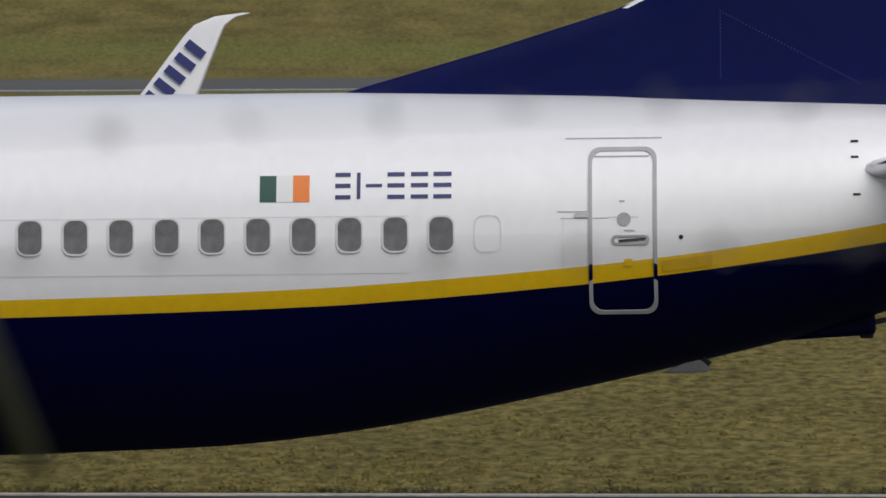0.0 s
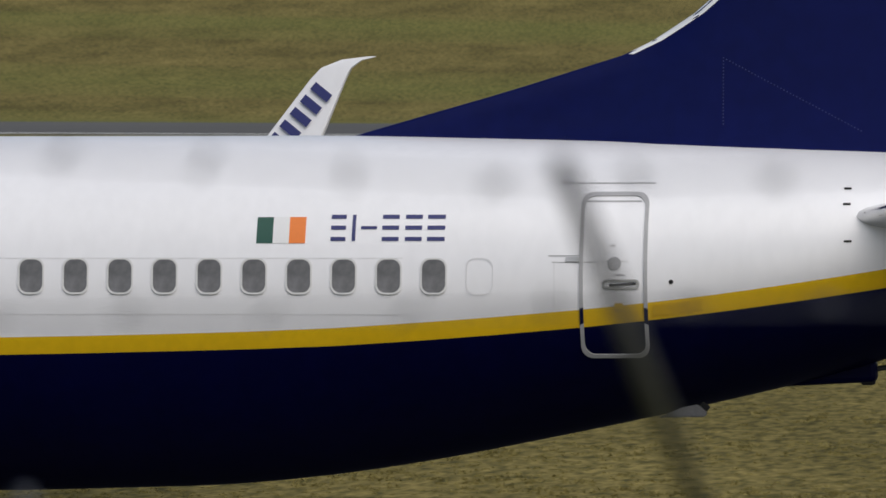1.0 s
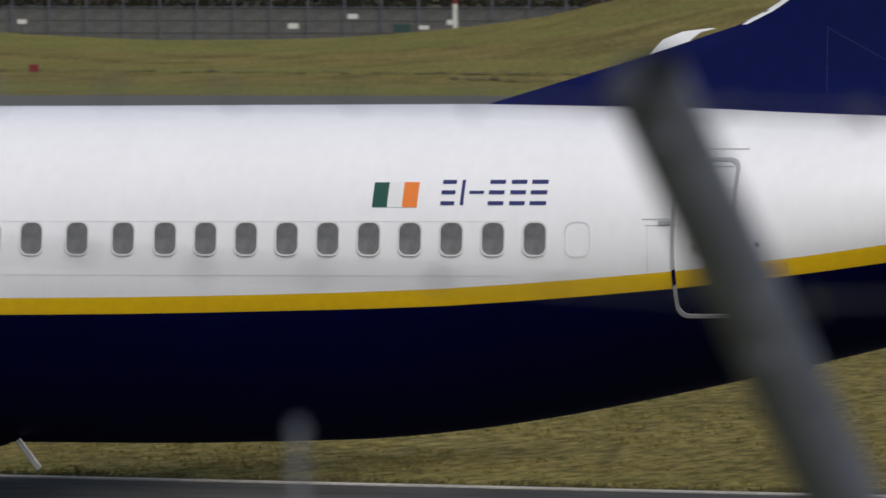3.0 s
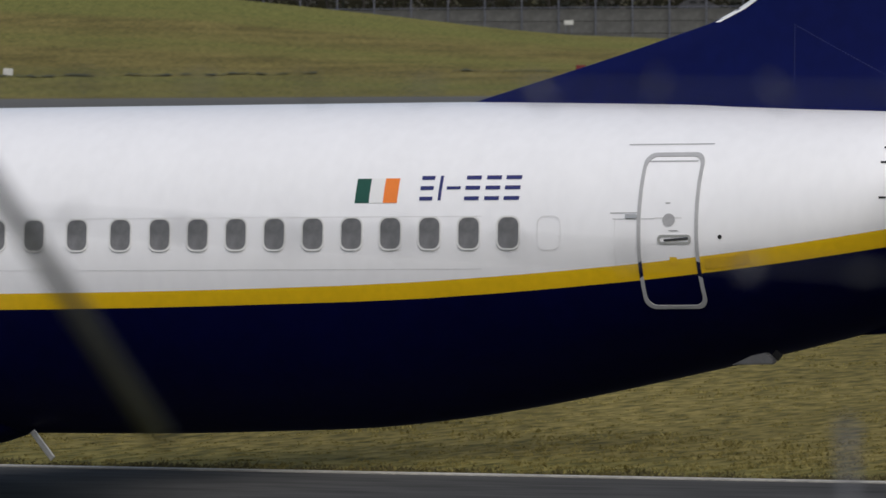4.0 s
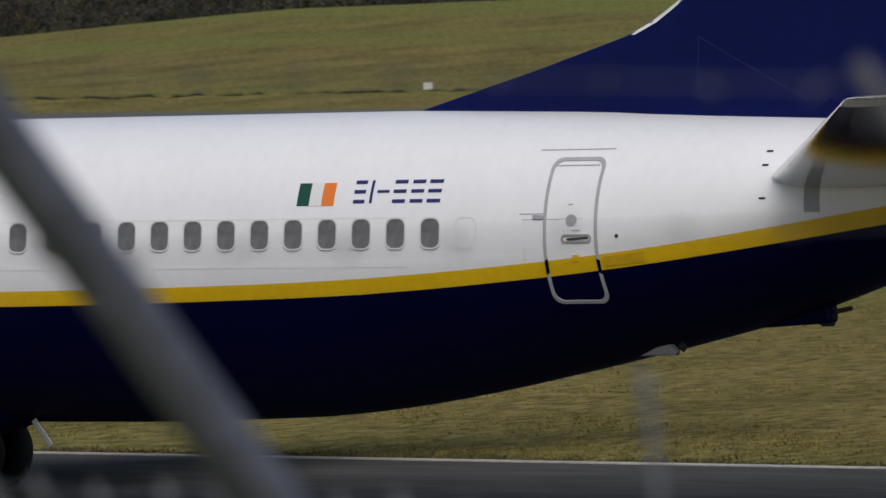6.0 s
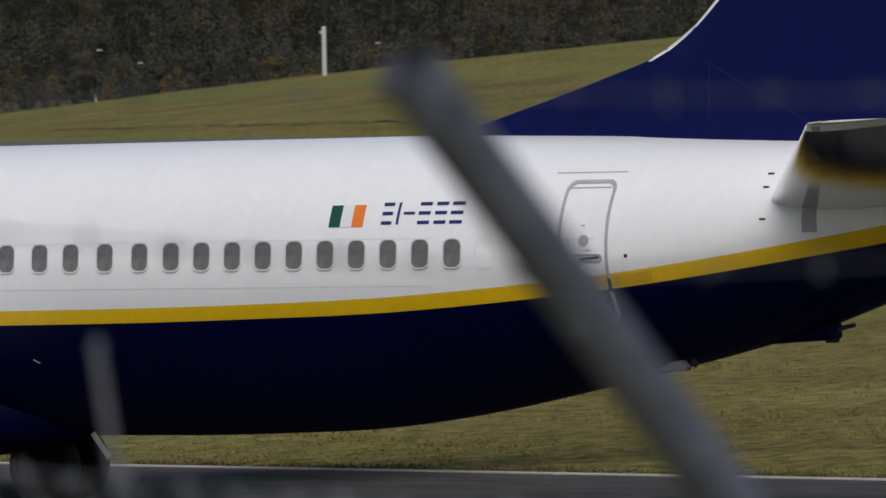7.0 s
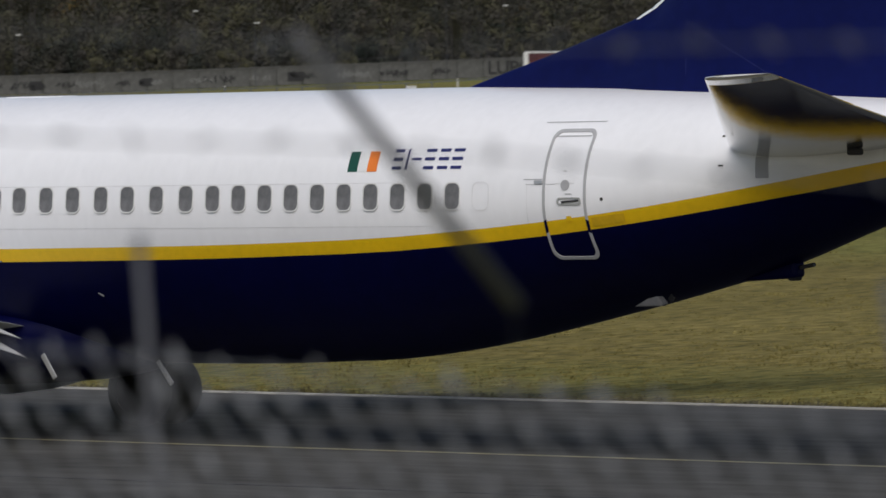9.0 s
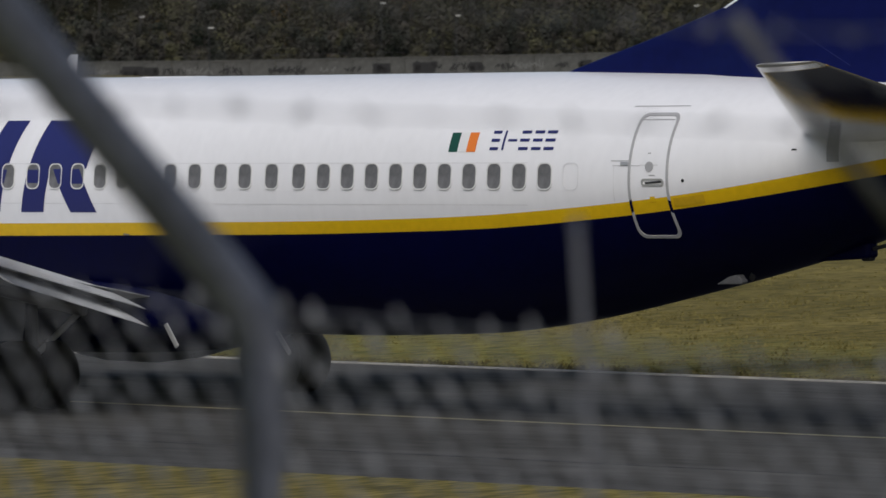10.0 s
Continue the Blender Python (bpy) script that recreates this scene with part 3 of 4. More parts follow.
    for i, mt in enumerate((GREEN, FLAG_WHITE, ORANGE)):
        decal("flag_stripe", rect(-3.96 + 0.185 * i, -3.775 + 0.185 * i, 4.145, 4.435), mt, flag, 0.004 + 0.0015 * i, 2, 6)
    # registration marking as plain bars
    mark = empty("registration_marking", pose(0, 0, 0), "navy registration marking as plain bars")
    mark.parent = plane
    for x0, x1 in ((-3.12, -2.95), (-2.88, -2.84), (-2.54, -2.35), (-2.28, -2.09), (-2.03, -1.83)):
        if x1 - x0 < 0.1:
            decal("bar", rect(x0, x1, 4.17, 4.46), LETTER, mark, 0.006, 1, 6)
        else:
            for z in (4.17, 4.295, 4.415):
                decal("bar", rect(x0, x1, z, z + 0.045), LETTER, mark, 0.006, 3, 1)
    decal("bar", rect(-2.78, -2.6, 4.3, 4.335), LETTER, mark, 0.006, 3, 1)
    # brand marking ahead, plain slanted blocks
    brand = empty("brand_marking", pose(0, 0, 0), "large navy slanted block marking")
    brand.parent = plane
    for low, high, z0, z1 in (((-13.25, -12.74), (-12.86, -12.36), 3.21, 4.66), ((-12.66, -11.75), (-12.38, -11.5), 3.9, 4.66), ((-12.12, -11.53), (-12.5, -11.9), 3.21, 3.9), ((-14.26, -13.74), (-13.86, -13.34), 3.21, 4.66), ((-15.1, -14.55), (-15.1, -14.2), 3.21, 4.66), ((-16.4, -15.85), (-15.6, -15.12), 3.21, 4.66)):
        decal("block", [(low[0], z0), (low[1], z0), (high[1], z1), (high[0], z1)], LETTER, brand, 0.0075, 4, 14)
    build_fin(plane)
    # blade aerial on the crown
    wing_loft("blade_aerial", [(-0.0, -14.3, -13.85, 5.3, 0.05), (0.0, -13.98, -13.8, 5.71, 0.03)], WHITE, plane, "white blade aerial", upright=True)
    part("crown_fairing", box((1.1, 0.4, 0.02), (-11.6, 0, 5.325), 0.008), WHITE, plane, "low white fairing on the crown")
    part("beacon", tube((4.0, 0, 5.05), (4.0, 0, 5.2), 0.06, 0.04), WHITE, plane)
    # tailplanes
    for s in (-1, 1):
        tp = wing_loft("tailplane", [(s * 0.5, 2.15, 6.0, 4.32, 0.42), (s * 1.5, 2.8, 6.35, 4.44, 0.37), (s * 4.2, 4.68, 7.0, 4.92, 0.24), (s * 6.5, 6.28, 7.58, 5.34, 0.08), (s * 6.82, 6.5, 7.65, 5.4, 0.055)], STAB, plane, "polished grey swept tailplane mirroring the fuselage below", pitch=0.035)
        wing_loft("tip_cap", [(s * 6.82, 6.498, 7.652, 5.4, 0.059), (s * 6.92, 6.58, 7.67, 5.418, 0.042), (s * 6.99, 6.78, 7.68, 5.43, 0.02)], WHITE, tp, "white tailplane tip", pitch=0.035)
        part("tip_light", box((0.1, 0.03, 0.03), (6.85, s * 6.97, 5.44), 0.01), DARK, tp)
        part("elevator_hinge", box((0.24, 0.1, 0.1), (4.95, s * 1.45, 4.33), 0.03), DARK, tp)
    decal("root_plate", rect(3.2, 3.4, 3.98, 4.28), SEAM, plane, 0.008, 2, 2)
    # tail skid, drain scoop, blade aerials below
    bm = box((1.15, 0.26, 0.26), (2.3, 0, 2.63), 0.06, Matrix.Rotation(radians(-3), 4, "Y"))
    part("tail_skid", bm, NAVY, plane, "navy tail skid fairing")
    part("skid_shoe", box((0.16, 0.16, 0.14), (2.77, 0, 2.56), 0.03), HUB, plane)
    part("skid_strut", tube((2.8, 0, 2.66), (3.12, 0, 2.72), 0.03), DARK, plane)
    scoop = bmesh.new()
    sides = [[scoop.verts.new((x, -0.72 + k * half, z)) for x, z, half in ((0.45, 2.15, 0.02), (0.98, 2.16, 0.06), (1.01, 2.2, 0.065), (0.9, 2.3, 0.08), (0.72, 2.265, 0.07))] for k in (-1, 1)]
    for i in range(5):
        j = (i + 1) % 5
        scoop.faces.new((sides[0][i], sides[0][j], sides[1][j], sides[1][i]))
    scoop.faces.new(sides[0])
    scoop.faces.new(sides[1])
    bmesh.ops.bevel(scoop, geom=list(scoop.edges), offset=0.012, segments=2, affect="EDGES")
    part("drain_scoop", scoop, SCOOP_GREY, plane, "grey wedge-shaped drain scoop")
    part("drain_mast", box((0.11, 0.03, 0.1), (0.95, -0.5, 2.255), 0.012, Matrix.Rotation(radians(38), 4, "Y")), HUB, plane)
    for (x0, y0, z0), (x1, y1, z1) in (((-8.98, -0.35, 1.3), (-8.7, -0.5, 0.95)), ((-10.03, -1.83, 1.46), (-9.78, -1.86, 1.1))):
        bm = box(((Vector((x1, 0, z1)) - Vector((x0, 0, z0))).length, 0.03, 0.085), ((x0 + x1) / 2, (y0 + y1) / 2, (z0 + z1) / 2), 0.012, Matrix.Rotation(math.atan2(z0 - z1, x1 - x0), 4, "Y"))
        part("belly_blade", bm, SILVER, plane, "small pale drain mast")
    # wings
    for s in (-1, 1):
        wing = wing_loft("wing", [(s * 1.0, -17.3, -10.9, 1.8, 0.85), (s * 1.9, -16.8, -10.85, 1.95, 0.78), (s * 5.8, -14.75, -10.6, 2.62, 0.45), (s * 17.0, -8.8, -7.15, 3.58, 0.16)], WING_GREY, plane, "light grey swept wing")
        wl = wing_loft("winglet", [(s * 16.9, -8.57, -6.97, 3.57, 0.16), (s * 17.25, -8.22, -6.77, 3.75, 0.13), (s * 17.4, -7.77, -6.57, 4.15, 0.11), (s * 17.55, -7.0, -6.18, 5.04, 0.08), (s * 17.7, -6.37, -5.86, 5.88, 0.05), (s * 17.72, -6.22, -5.78, 6.04, 0.04), (s * 17.75, -5.95, -5.64, 6.15, 0.025), (s * 17.77, -5.57, -5.44, 6.2, 0.01)], WHITE, wing, "white upturned winglet")
        # brand marking up the winglet as plain slanted blocks
        for i in range(-3, 4):
            cx, cz = -6.62 + 0.14 * i, 5.195 + 0.172 * i
            quad = []
            for u, v in ((-1, -1), (-1, 1), (1, 1), (1, -1)):
                x, z = cx + u * 0.062 * 0.624 + v * 0.15 * 0.783, cz + u * 0.062 * 0.781 - v * 0.15 * 0.621
                quad.append((x, s * (17.423 + (z - 4.62) * 0.185), z))
            mesh_object("block", quad, [(0, 1, 2, 3)], LETTER, wl, "navy slanted block marking", smooth=False)
        wing_loft("flap", [(s * 2.1, -11.7, -10.2, 2.1, 0.13), (s * 5.6, -11.3, -9.98, 2.92, 0.11)], FLAP, wing, "pale drooped inboard flap", drop=0.4)
        wing_loft("flap", [(s * 2.4, -10.95, -9.85, 1.84, 0.08), (s * 5.5, -10.6, -9.6, 2.6, 0.07)], FLAP, wing, "pale drooped aft flap panel", drop=0.4)
        wing_loft("flap", [(s * 6.0, -11.1, -9.95, 2.95, 0.13), (s * 12.0, -9.4, -8.55, 3.3, 0.1)], FLAP, wing, "pale drooped outboard flap", drop=0.35)
        for yy, xx, zz in ((3.6, -11.2, 1.9), (6.6, -10.6, 2.3), (9.6, -9.6, 2.6)):
            part("flap_track_fairing", box((2.0, 0.16, 0.22), (xx + 0.2, s * yy, zz), 0.07, Matrix.Rotation(radians(9), 4, "Y")), BELLY_GREY, wing)
        gear = empty("main_gear", pose(0, 0, 0), "main landing gear with twin black tyres")
        gear.parent = plane
        for k in (-0.36, 0.36):
            build_wheel(gear, (-12.0, s * 2.86 + k, 0.665), 0.56, 0.38)
        part("strut", tube((-12.0, s * 2.86, 0.66), (-12.2, s * 2.7, 2.1), 0.11), DARK, gear)
        part("axle", tube((-12.0, s * 2.86 - 0.4, 0.665), (-12.0, s * 2.86 + 0.4, 0.665), 0.07), DARK, gear)
        part("gear_door", box((0.9, 0.05, 0.75), (-12.05, s * 3.4, 1.6), 0.02, Matrix.Rotation(radians(s * 10), 4, "X")), BELLY_GREY, gear, "grey gear door")
        part("brace", tube((-11.95, s * 2.8, 1.0), (-11.7, s * 1.7, 1.9), 0.05), SILVER, gear)
        # engine nacelle under the wing
        eng = bmesh.new()
        prof = [(-18.6, 0.78), (-18.75, 0.86), (-18.6, 0.95), (-18.0, 1.03), (-17, 1.05), (-16, 0.95), (-15.2, 0.78), (-15.2, 0.5), (-14.5, 0.3), (-14.3, 0.05)]
        rr = []
        for x, r in [(-17.8, 0.05), (-17.8, 0.75)] + prof:
            rr.append([eng.verts.new((x, s * 4.83 + r * math.cos(2 * math.pi * i / 28), 1.5 + r * math.sin(2 * math.pi * i / 28))) for i in range(28)])
        for a, b in zip(rr, rr[1:]):
            for i in range(28):
                k = (i + 1) % 28
                eng.faces.new((a[i], a[k], b[k], b[i]))
        part("engine_nacelle", eng, WHITE, wing, "white engine nacelle", smooth=True)
        part("pylon", box((3.2, 0.35, 0.5), (-15.6, s * 4.83, 2.35), 0.12), WING_GREY, wing)
    # wing-body fairing
    bm = bmesh.new()
    bmesh.ops.create_uvsphere(bm, u_segments=48, v_segments=28, radius=1.0, matrix=Matrix.Rotation(radians(90), 4, "Y"))
    for v in bm.verts:
        d = v.co.normalized()
        k = (abs(d.x) ** 3 + (abs(d.y) ** 2.4 + abs(d.z) ** 2.4) ** (3 / 2.4)) ** (1 / 3)
        u = d.x / k
        slim = 1 - 0.5 * max(0, u) ** 2
        v.co = Vector((-13.9 + 4.9 * u, 1.86 * slim * d.y / k, 1.62 + 0.72 * d.z / k))
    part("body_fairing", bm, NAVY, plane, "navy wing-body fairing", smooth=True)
    for x, z, tilt in ((-9.08, 2.35, 25), (-10.95, 2.86, 5)):
        part("service_plate", box((0.13, 0.02, 0.022), (x, skin(x, z, 0.01)[0].y, z), 0.006, Matrix.Rotation(radians(tilt), 4, "Y")), SCOOP_GREY, plane)
    # nose gear
    ng = empty("nose_gear", pose(0, 0, 0), "nose landing gear with twin small tyres")
    ng.parent = plane
    for k in (-0.2, 0.2):
        build_wheel(ng, (-27.1, k, 0.62), 0.345, 0.2)
    part("strut", tube((-27.1, 0, 0.62), (-27.0, 0, 1.7), 0.08), SILVER, ng)
    return plane


airliner = build_airliner()
PITCH = -0.6


def airliner_pose(t):
    return pose(-rolled(t), 0, 0.0205, 0, PITCH, 0)


airliner.matrix_basis = airliner_pose(0)


# ---- perimeter fence before the camera: cranked posts, light arms, stakes, barbed strands and chain-link ----
FENCE_TURN = 4.0
FENCE_OFF = 6.5


def fence_range(az):
    return FENCE_OFF / math.cos(radians(az + FENCE_TURN))


def fence_spot(az, z):
    return polar(az, fence_range(az), z)


def sweep(points, r, seg=16):
    """A bent tube through the points with a mitred joint."""
    bm = bmesh.new()
    pts = [Vector(p) for p in points]
    rings = []
    for i, p in enumerate(pts):
        d = (pts[min(i + 1, len(pts) - 1)] - pts[max(i - 1, 0)]).normalized()
        q = d.to_track_quat("Z", "Y").to_matrix()
        rings.append([bm.verts.new(p + q @ Vector((r * math.cos(2 * math.pi * k / seg), r * math.sin(2 * math.pi * k / seg), 0))) for k in range(seg)])
    for a, b in zip(rings, rings[1:]):
        for k in range(seg):
            bm.faces.new((a[k], a[(k + 1) % seg], b[(k + 1) % seg], b[k]))
    bm.faces.new(rings[0])
    return bm, rings


def cranked_post(az, az_top, el_top, r, z_bend=6.07, short=0.36):
    """A post whose top leans over towards the spectators."""
    base, bend = fence_spot(az, 4.0), fence_spot(az, z_bend)
    rt = fence_range(az) - short
    top = polar(az_top, rt, height_at(el_top, rt))
    post = empty("fence_post", Matrix.Translation((base.x, base.y, 4.15)), "grey galvanised fence post cranked at its top", "fence post", "perimeter fence posts")
    o = Vector((base.x, base.y, 4.15))
    u = (top - bend)
    pts = [base, bend - Vector((0, 0, 0.04)), bend + u * 0.03, bend + u * 0.1, top]
    bm, rings = sweep([p - o for p in pts], r)
    part("tube", bm, GALV, post, smooth=True)
    # black plug set inside the open end, standing in for the hollow's shade
    part("hollow_shade", tube(top - o - u.normalized() * 0.09, top - o - u.normalized() * 0.035, r * 0.985), BLACK, post)
    for f in (0.55, 0.98):
        c = bend + u * f * 0.9 - o
        part("wire_clip", box((0.03, 0.03, 0.03), c + Vector((0, -r, 0.01)), 0.006), GALV, post)
    return bend, top


def slim_arm(az, az_top, el_top, z_bend=6.07, short=0.36):
    base, bend = fence_spot(az, 4.0), fence_spot(az, z_bend)
    rt = fence_range(az) - short
    top = polar(az_top, rt, height_at(el_top, rt))
    o = Vector((base.x, base.y, 4.15))
    arm = empty("wire_outrigger", Matrix.Translation(o), "slim grey steel arm carrying the barbed strands", "outrigger", "slim wire outriggers")
    part("arm", tube(bend - o, top - o, 0.0095), SLIM_STEEL, arm, smooth=True)
    part("rod", tube(base - o, bend - o, 0.0009, seg=4), SOOT, arm)
    part("foot_clip", box((0.005, 0.005, 0.01), bend - o, 0.001), GALV, arm)
    return bend, top


posts = []
for az, azt, elt, r, zb in ((5.75, 6.88, -1.0, 0, 6.07), (14.77, 16.75, -0.55, 0.035, 5.93), (24.72, 26.62, -0.4, 0, 6.07), (30.93, 33.78, -0.13, 0.034, 5.93), (39.08, 40.75, -0.2, 0, 6.14), (44.42, 46.75, 0.35, 0.034, 6.07)):
    posts.append(cranked_post(az, azt, elt, r, zb) if r else slim_arm(az, azt, elt, zb))
for az in (-4.0, 51.0):
    posts.append(cranked_post(az, az + 1.2, -0.6, 0.029))
posts.sort(key=lambda q: q[0].x)
for az, el, slope in ((11.0, -3.7, 0.6), (19.42, -3.36, 0.4), (28.3, -2.86, 1.7), (36.2, -2.3, 2.1), (41.98, -1.83, 0.8)):
    p = fence_spot(az, height_at(el, fence_range(az)))
    q = fence_spot(az - slope, 4.0)
    o = Vector((q.x, q.y, 4.15))
    st = empty("fence_stake", Matrix.Translation(o), "thin upright grey steel stake holding the wire mesh", "stake", "mesh fence stakes")
    part("rod", tube(q - o, p - o, 0.0058), SLIM_STEEL, st, smooth=True)
    part("cap", tube(p - o, p - o + Vector((0, 0, 0.016)), 0.0085, 0.006), GALV, st)


def barbed_strand(f):
    """One strand from arm to arm, at the fraction f of their length, with twisted barbs."""
    bm = bmesh.new()
    pts = [b + (t - b) * f for b, t in posts]
    for a, b in zip(pts, pts[1:]):
        add_tube(bm, a, b, 0.0014, seg=4)
        n = max(1, int((b - a).length / 0.115))
        for i in range(n):
            c = a.lerp(b, (i + 0.5) / n) + Vector((0, 0, random.uniform(-0.004, 0.004)))
            for k in range(2):
                d = Vector((random.uniform(-1, 1), random.uniform(-1, 1), random.uniform(-1, 1))).normalized() * 0.014
                add_tube(bm, c - d, c + d, 0.0026, 0.0016, seg=4)
    ob = part("barbed_wire", bm, WIRE, None)
    tagged(ob, "strand of grey barbed wire between the fence arms", "barbed wire", "barbed strands")


for f in (0.6, 0.95):
    barbed_strand(f)


def chain_link():
    """Woven diamond mesh hung on the stakes, with its top wire and one line wire."""
    a, b = fence_spot(-6, 0), fence_spot(52, 0)
    d = (b - a)
    length = d.length
    d.normalize()
    n = Vector((-d.y, d.x, 0))
    lo, hi, cell = 4.17, 6.06, 0.08
    verts, faces = [], []
    def bar(p, q, r):
        k = len(verts)
        u = (q - p).normalized()
        s = u.cross(n).normalized()
        for e in (p, q):
            verts.extend((e + s * r, e - s * r * 0.5 + n * r * 0.87, e - s * r * 0.5 - n * r * 0.87))
        for i in range(3):
            j = (i + 1) % 3
            faces.append((k + i, k + j, k + 3 + j, k + 3 + i))
    h = hi - lo
    s = -h
    while s < length:
        for sign in (1, -1):
            s0, s1 = (s, s + h) if sign > 0 else (s + h, s)
            z0, z1 = lo, hi
            p, q = a + d * s0, a + d * s1
            p.z, q.z = z0, z1
            p += n * 0.002 * sign
            q += n * 0.002 * sign
            if min(s0, s1) >= 0 and max(s0, s1) <= length:
                bar(p, q, 0.0021)
        s += cell
    # twisted knots where the wires cross, near the top
    rnd = random.Random(5)
    for j in range(12):
        z = hi - j * cell / 2
        m = int(length / cell)
        for i in range(m):
            c = a + d * ((i + (0.5 if j % 2 else 0.0)) * cell)
            c.z = z
            k, r = len(verts), 0.0095 * rnd.uniform(0.55, 1.35)
            c = c + d * rnd.uniform(-0.012, 0.012) + Vector((0, 0, rnd.uniform(-0.01, 0.01)))
            verts.extend((c + d * r, c - d * r, c + n * r, c - n * r, c + Vector((0, 0, r * 1.9)) + d * r * 0.8, c - Vector((0, 0, r * 1.9)) - d * r * 0.8))
            for e, f, g in ((0, 2, 4), (2, 1, 4), (1, 3, 4), (3, 0, 4), (2, 0, 5), (1, 2, 5), (3, 1, 5), (0, 3, 5)):
                faces.append((k + e, k + f, k + g))
    for z in (hi, 5.1, 4.2):
        p, q = a.copy(), b.copy()
        p.z = q.z = z
        bar(p, q, 0.002)
    # the fence climbs gently along its line
    for v in verts:
        v.z += 0.04 * ((v - a).dot(d) - 6.9)
    ob = mesh_object("chain_link_mesh", verts, faces, WIRE, smooth=False)
    tagged(ob, "grey diamond chain-link mesh hung along the fence", "wire mesh", kind="stuff")


chain_link()


# ---- far side: noise barrier, graffiti wall, signs, lamps, woods ----
def ground_z(az, r):
    return terrain(az, r)


def facing(az, r, z, turn=0.0):
    """A pose at that azimuth and range whose -y looks at the bank."""
    p = polar(az, r, z)
    return Matrix.Translation(p) @ Matrix.Rotation(radians(az + turn), 4, "Z")


def noise_barrier():
    """Dark panelled wall with pale posts on the road's edge, in the gap between the grass mounds."""
    wall = empty("wall_far", pose(0, 0, 0), "dark grey panelled concrete noise barrier with pale posts", "wall", kind="structure")
    r, step = 835.0, 0.285
    lo, hi = height_at(-0.42, r), height_at(-0.035, r)
    w = r * radians(step)
    plank = bm_mesh("panel", box((w - 0.12, 0.16, (hi - lo) / 4 - 0.05), (0, 0, 0), 0.03), CONCRETE_DARK)
    post = bm_mesh("post", box((0.14, 0.2, hi - lo + 1.6), (0, 0, 0), 0.02), GALV)
    az = 15.5
    while az < 25:
        for k in range(4):
            ob = new("panel", plank)
            ob.parent = wall
            ob.matrix_basis = facing(az, r, lo + (k + 0.5) * (hi - lo) / 4)
        ob = new("post", post)
        ob.parent = wall
        ob.matrix_basis = facing(az + step / 2, r - 0.3, (lo + hi) / 2 + 0.7)
        az += step
    for dz in (0.15, 1.35):
        bm = bmesh.new()
        prev = None
        for i in range(34):
            p = polar(15.5 + step * i, r - 0.45, hi + dz)
            if prev is not None:
                add_tube(bm, prev, p, 0.05, seg=5)
            prev = p
        part("rail", bm, GALV, wall)
    # road deck behind the barrier
    verts, faces = [], []
    for i in range(41):
        a = 13 + 0.3 * i
        for rr, zz in ((r + 1, hi - 0.5), (r + 16, hi - 0.4), (r + 16, lo - 3), (r + 1, lo - 3)):
            p = polar(a, rr, zz)
            verts.append(p)
    for i in range(40):
        for k in range(3):
            faces.append((4 * i + k, 4 * i + 4 + k, 4 * i + 5 + k, 4 * i + 1 + k))
    rd = mesh_object("road_deck", verts, faces, RUNWAY, smooth=False)
    tagged(rd, "raised grey road behind the noise barrier", "road", kind="structure")
    return hi - 0.45


CONCRETE_DARK = material("dark_concrete", (0.085, 0.085, 0.085), 0.9, spread=0.35, scale=0.2, fine=1.5)
DECK = noise_barrier()


def grass_range(az, el):
    """Where the rising grass behind the runway is seen at that elevation."""
    r = 548.0
    while r < 739 and math.degrees(math.atan2(terrain(az, r) - EYE.z, r)) < el:
        r += 1.0
    return r


def sign_board(az, el, r, w, h, mt, label, legs=True, turn=0.0):
    if r < 760:
        r = grass_range(az, el - 0.035)
    zg = ground_z(az, r)
    z = height_at(el, r)
    sg = empty("sign_board", facing(az, r, zg, turn), label, "sign", "airfield boards")
    part("board", box((w, 0.12, h), (0, 0, max(z - zg, h / 2 + 0.05)), 0.02), mt, sg)
    for s in (-1, 1):
        part("leg", tube((s * w * 0.35, 0, -0.1), (s * w * 0.35, 0, max(z - zg, h / 2)), 0.03, seg=8), GALV, sg)
    return sg


sign_board(21.46, -0.5, 610, 0.8, 0.65, RED, "small dark red airfield board on the grass", turn=8)
sign_board(37.09, -0.56, 640, 0.85, 0.72, RED, "small dark red airfield board on the grass")
sign_board(25.88, -0.49, 610, 0.75, 0.55, POLE_WHITE, "small pale marker board on the grass")
sign_board(29.95, -0.51, 610, 0.7, 0.55, POLE_WHITE, "small pale marker board on the grass")
sign_board(39.86, -0.64, 700, 0.75, 0.6, POLE_WHITE, "small white marker box on the grass")
for az, el, w, h in ((19.46, -0.17, 1.15, 0.6), (19.0, -0.095, 1.15, 0.55), (18.23, -0.14, 1.2, 0.55), (21.55, -0.14, 1.0, 0.5), (18.45, -0.18, 1.1, 0.45)):
    sign_board(az, el, 822, w, h, POLE_WHITE, "white board on legs before the noise barrier")
sign_board(18.62, -0.185, 815, 1.9, 0.9, material("dark_green_paint", (0.01, 0.04, 0.035), 0.6), "dark green cabinet at the mound's foot")


def mast(az, r, el_top, width, label, bands=False):
    zg = ground_z(az, r)
    top = height_at(el_top, r)
    ob = empty("mast", facing(az, r, zg), label, "mast", "slim masts")
    h = top - zg
    part("shaft", box((width, width, h + 0.2), (0, 0, h / 2 - 0.1), width * 0.2), POLE_WHITE, ob)
    if bands:
        part("red_band", box((width + 0.02, width + 0.02, 2.4), (0, 0, EYE.z - zg + 1.25), 0.02), RED, ob, "red painted band")
    else:
        part("cap", box((width * 1.3, width * 1.2, width * 0.5), (-width * 0.4, 0, h - width * 1.4), 0.03), POLE_WHITE, ob)
    return ob


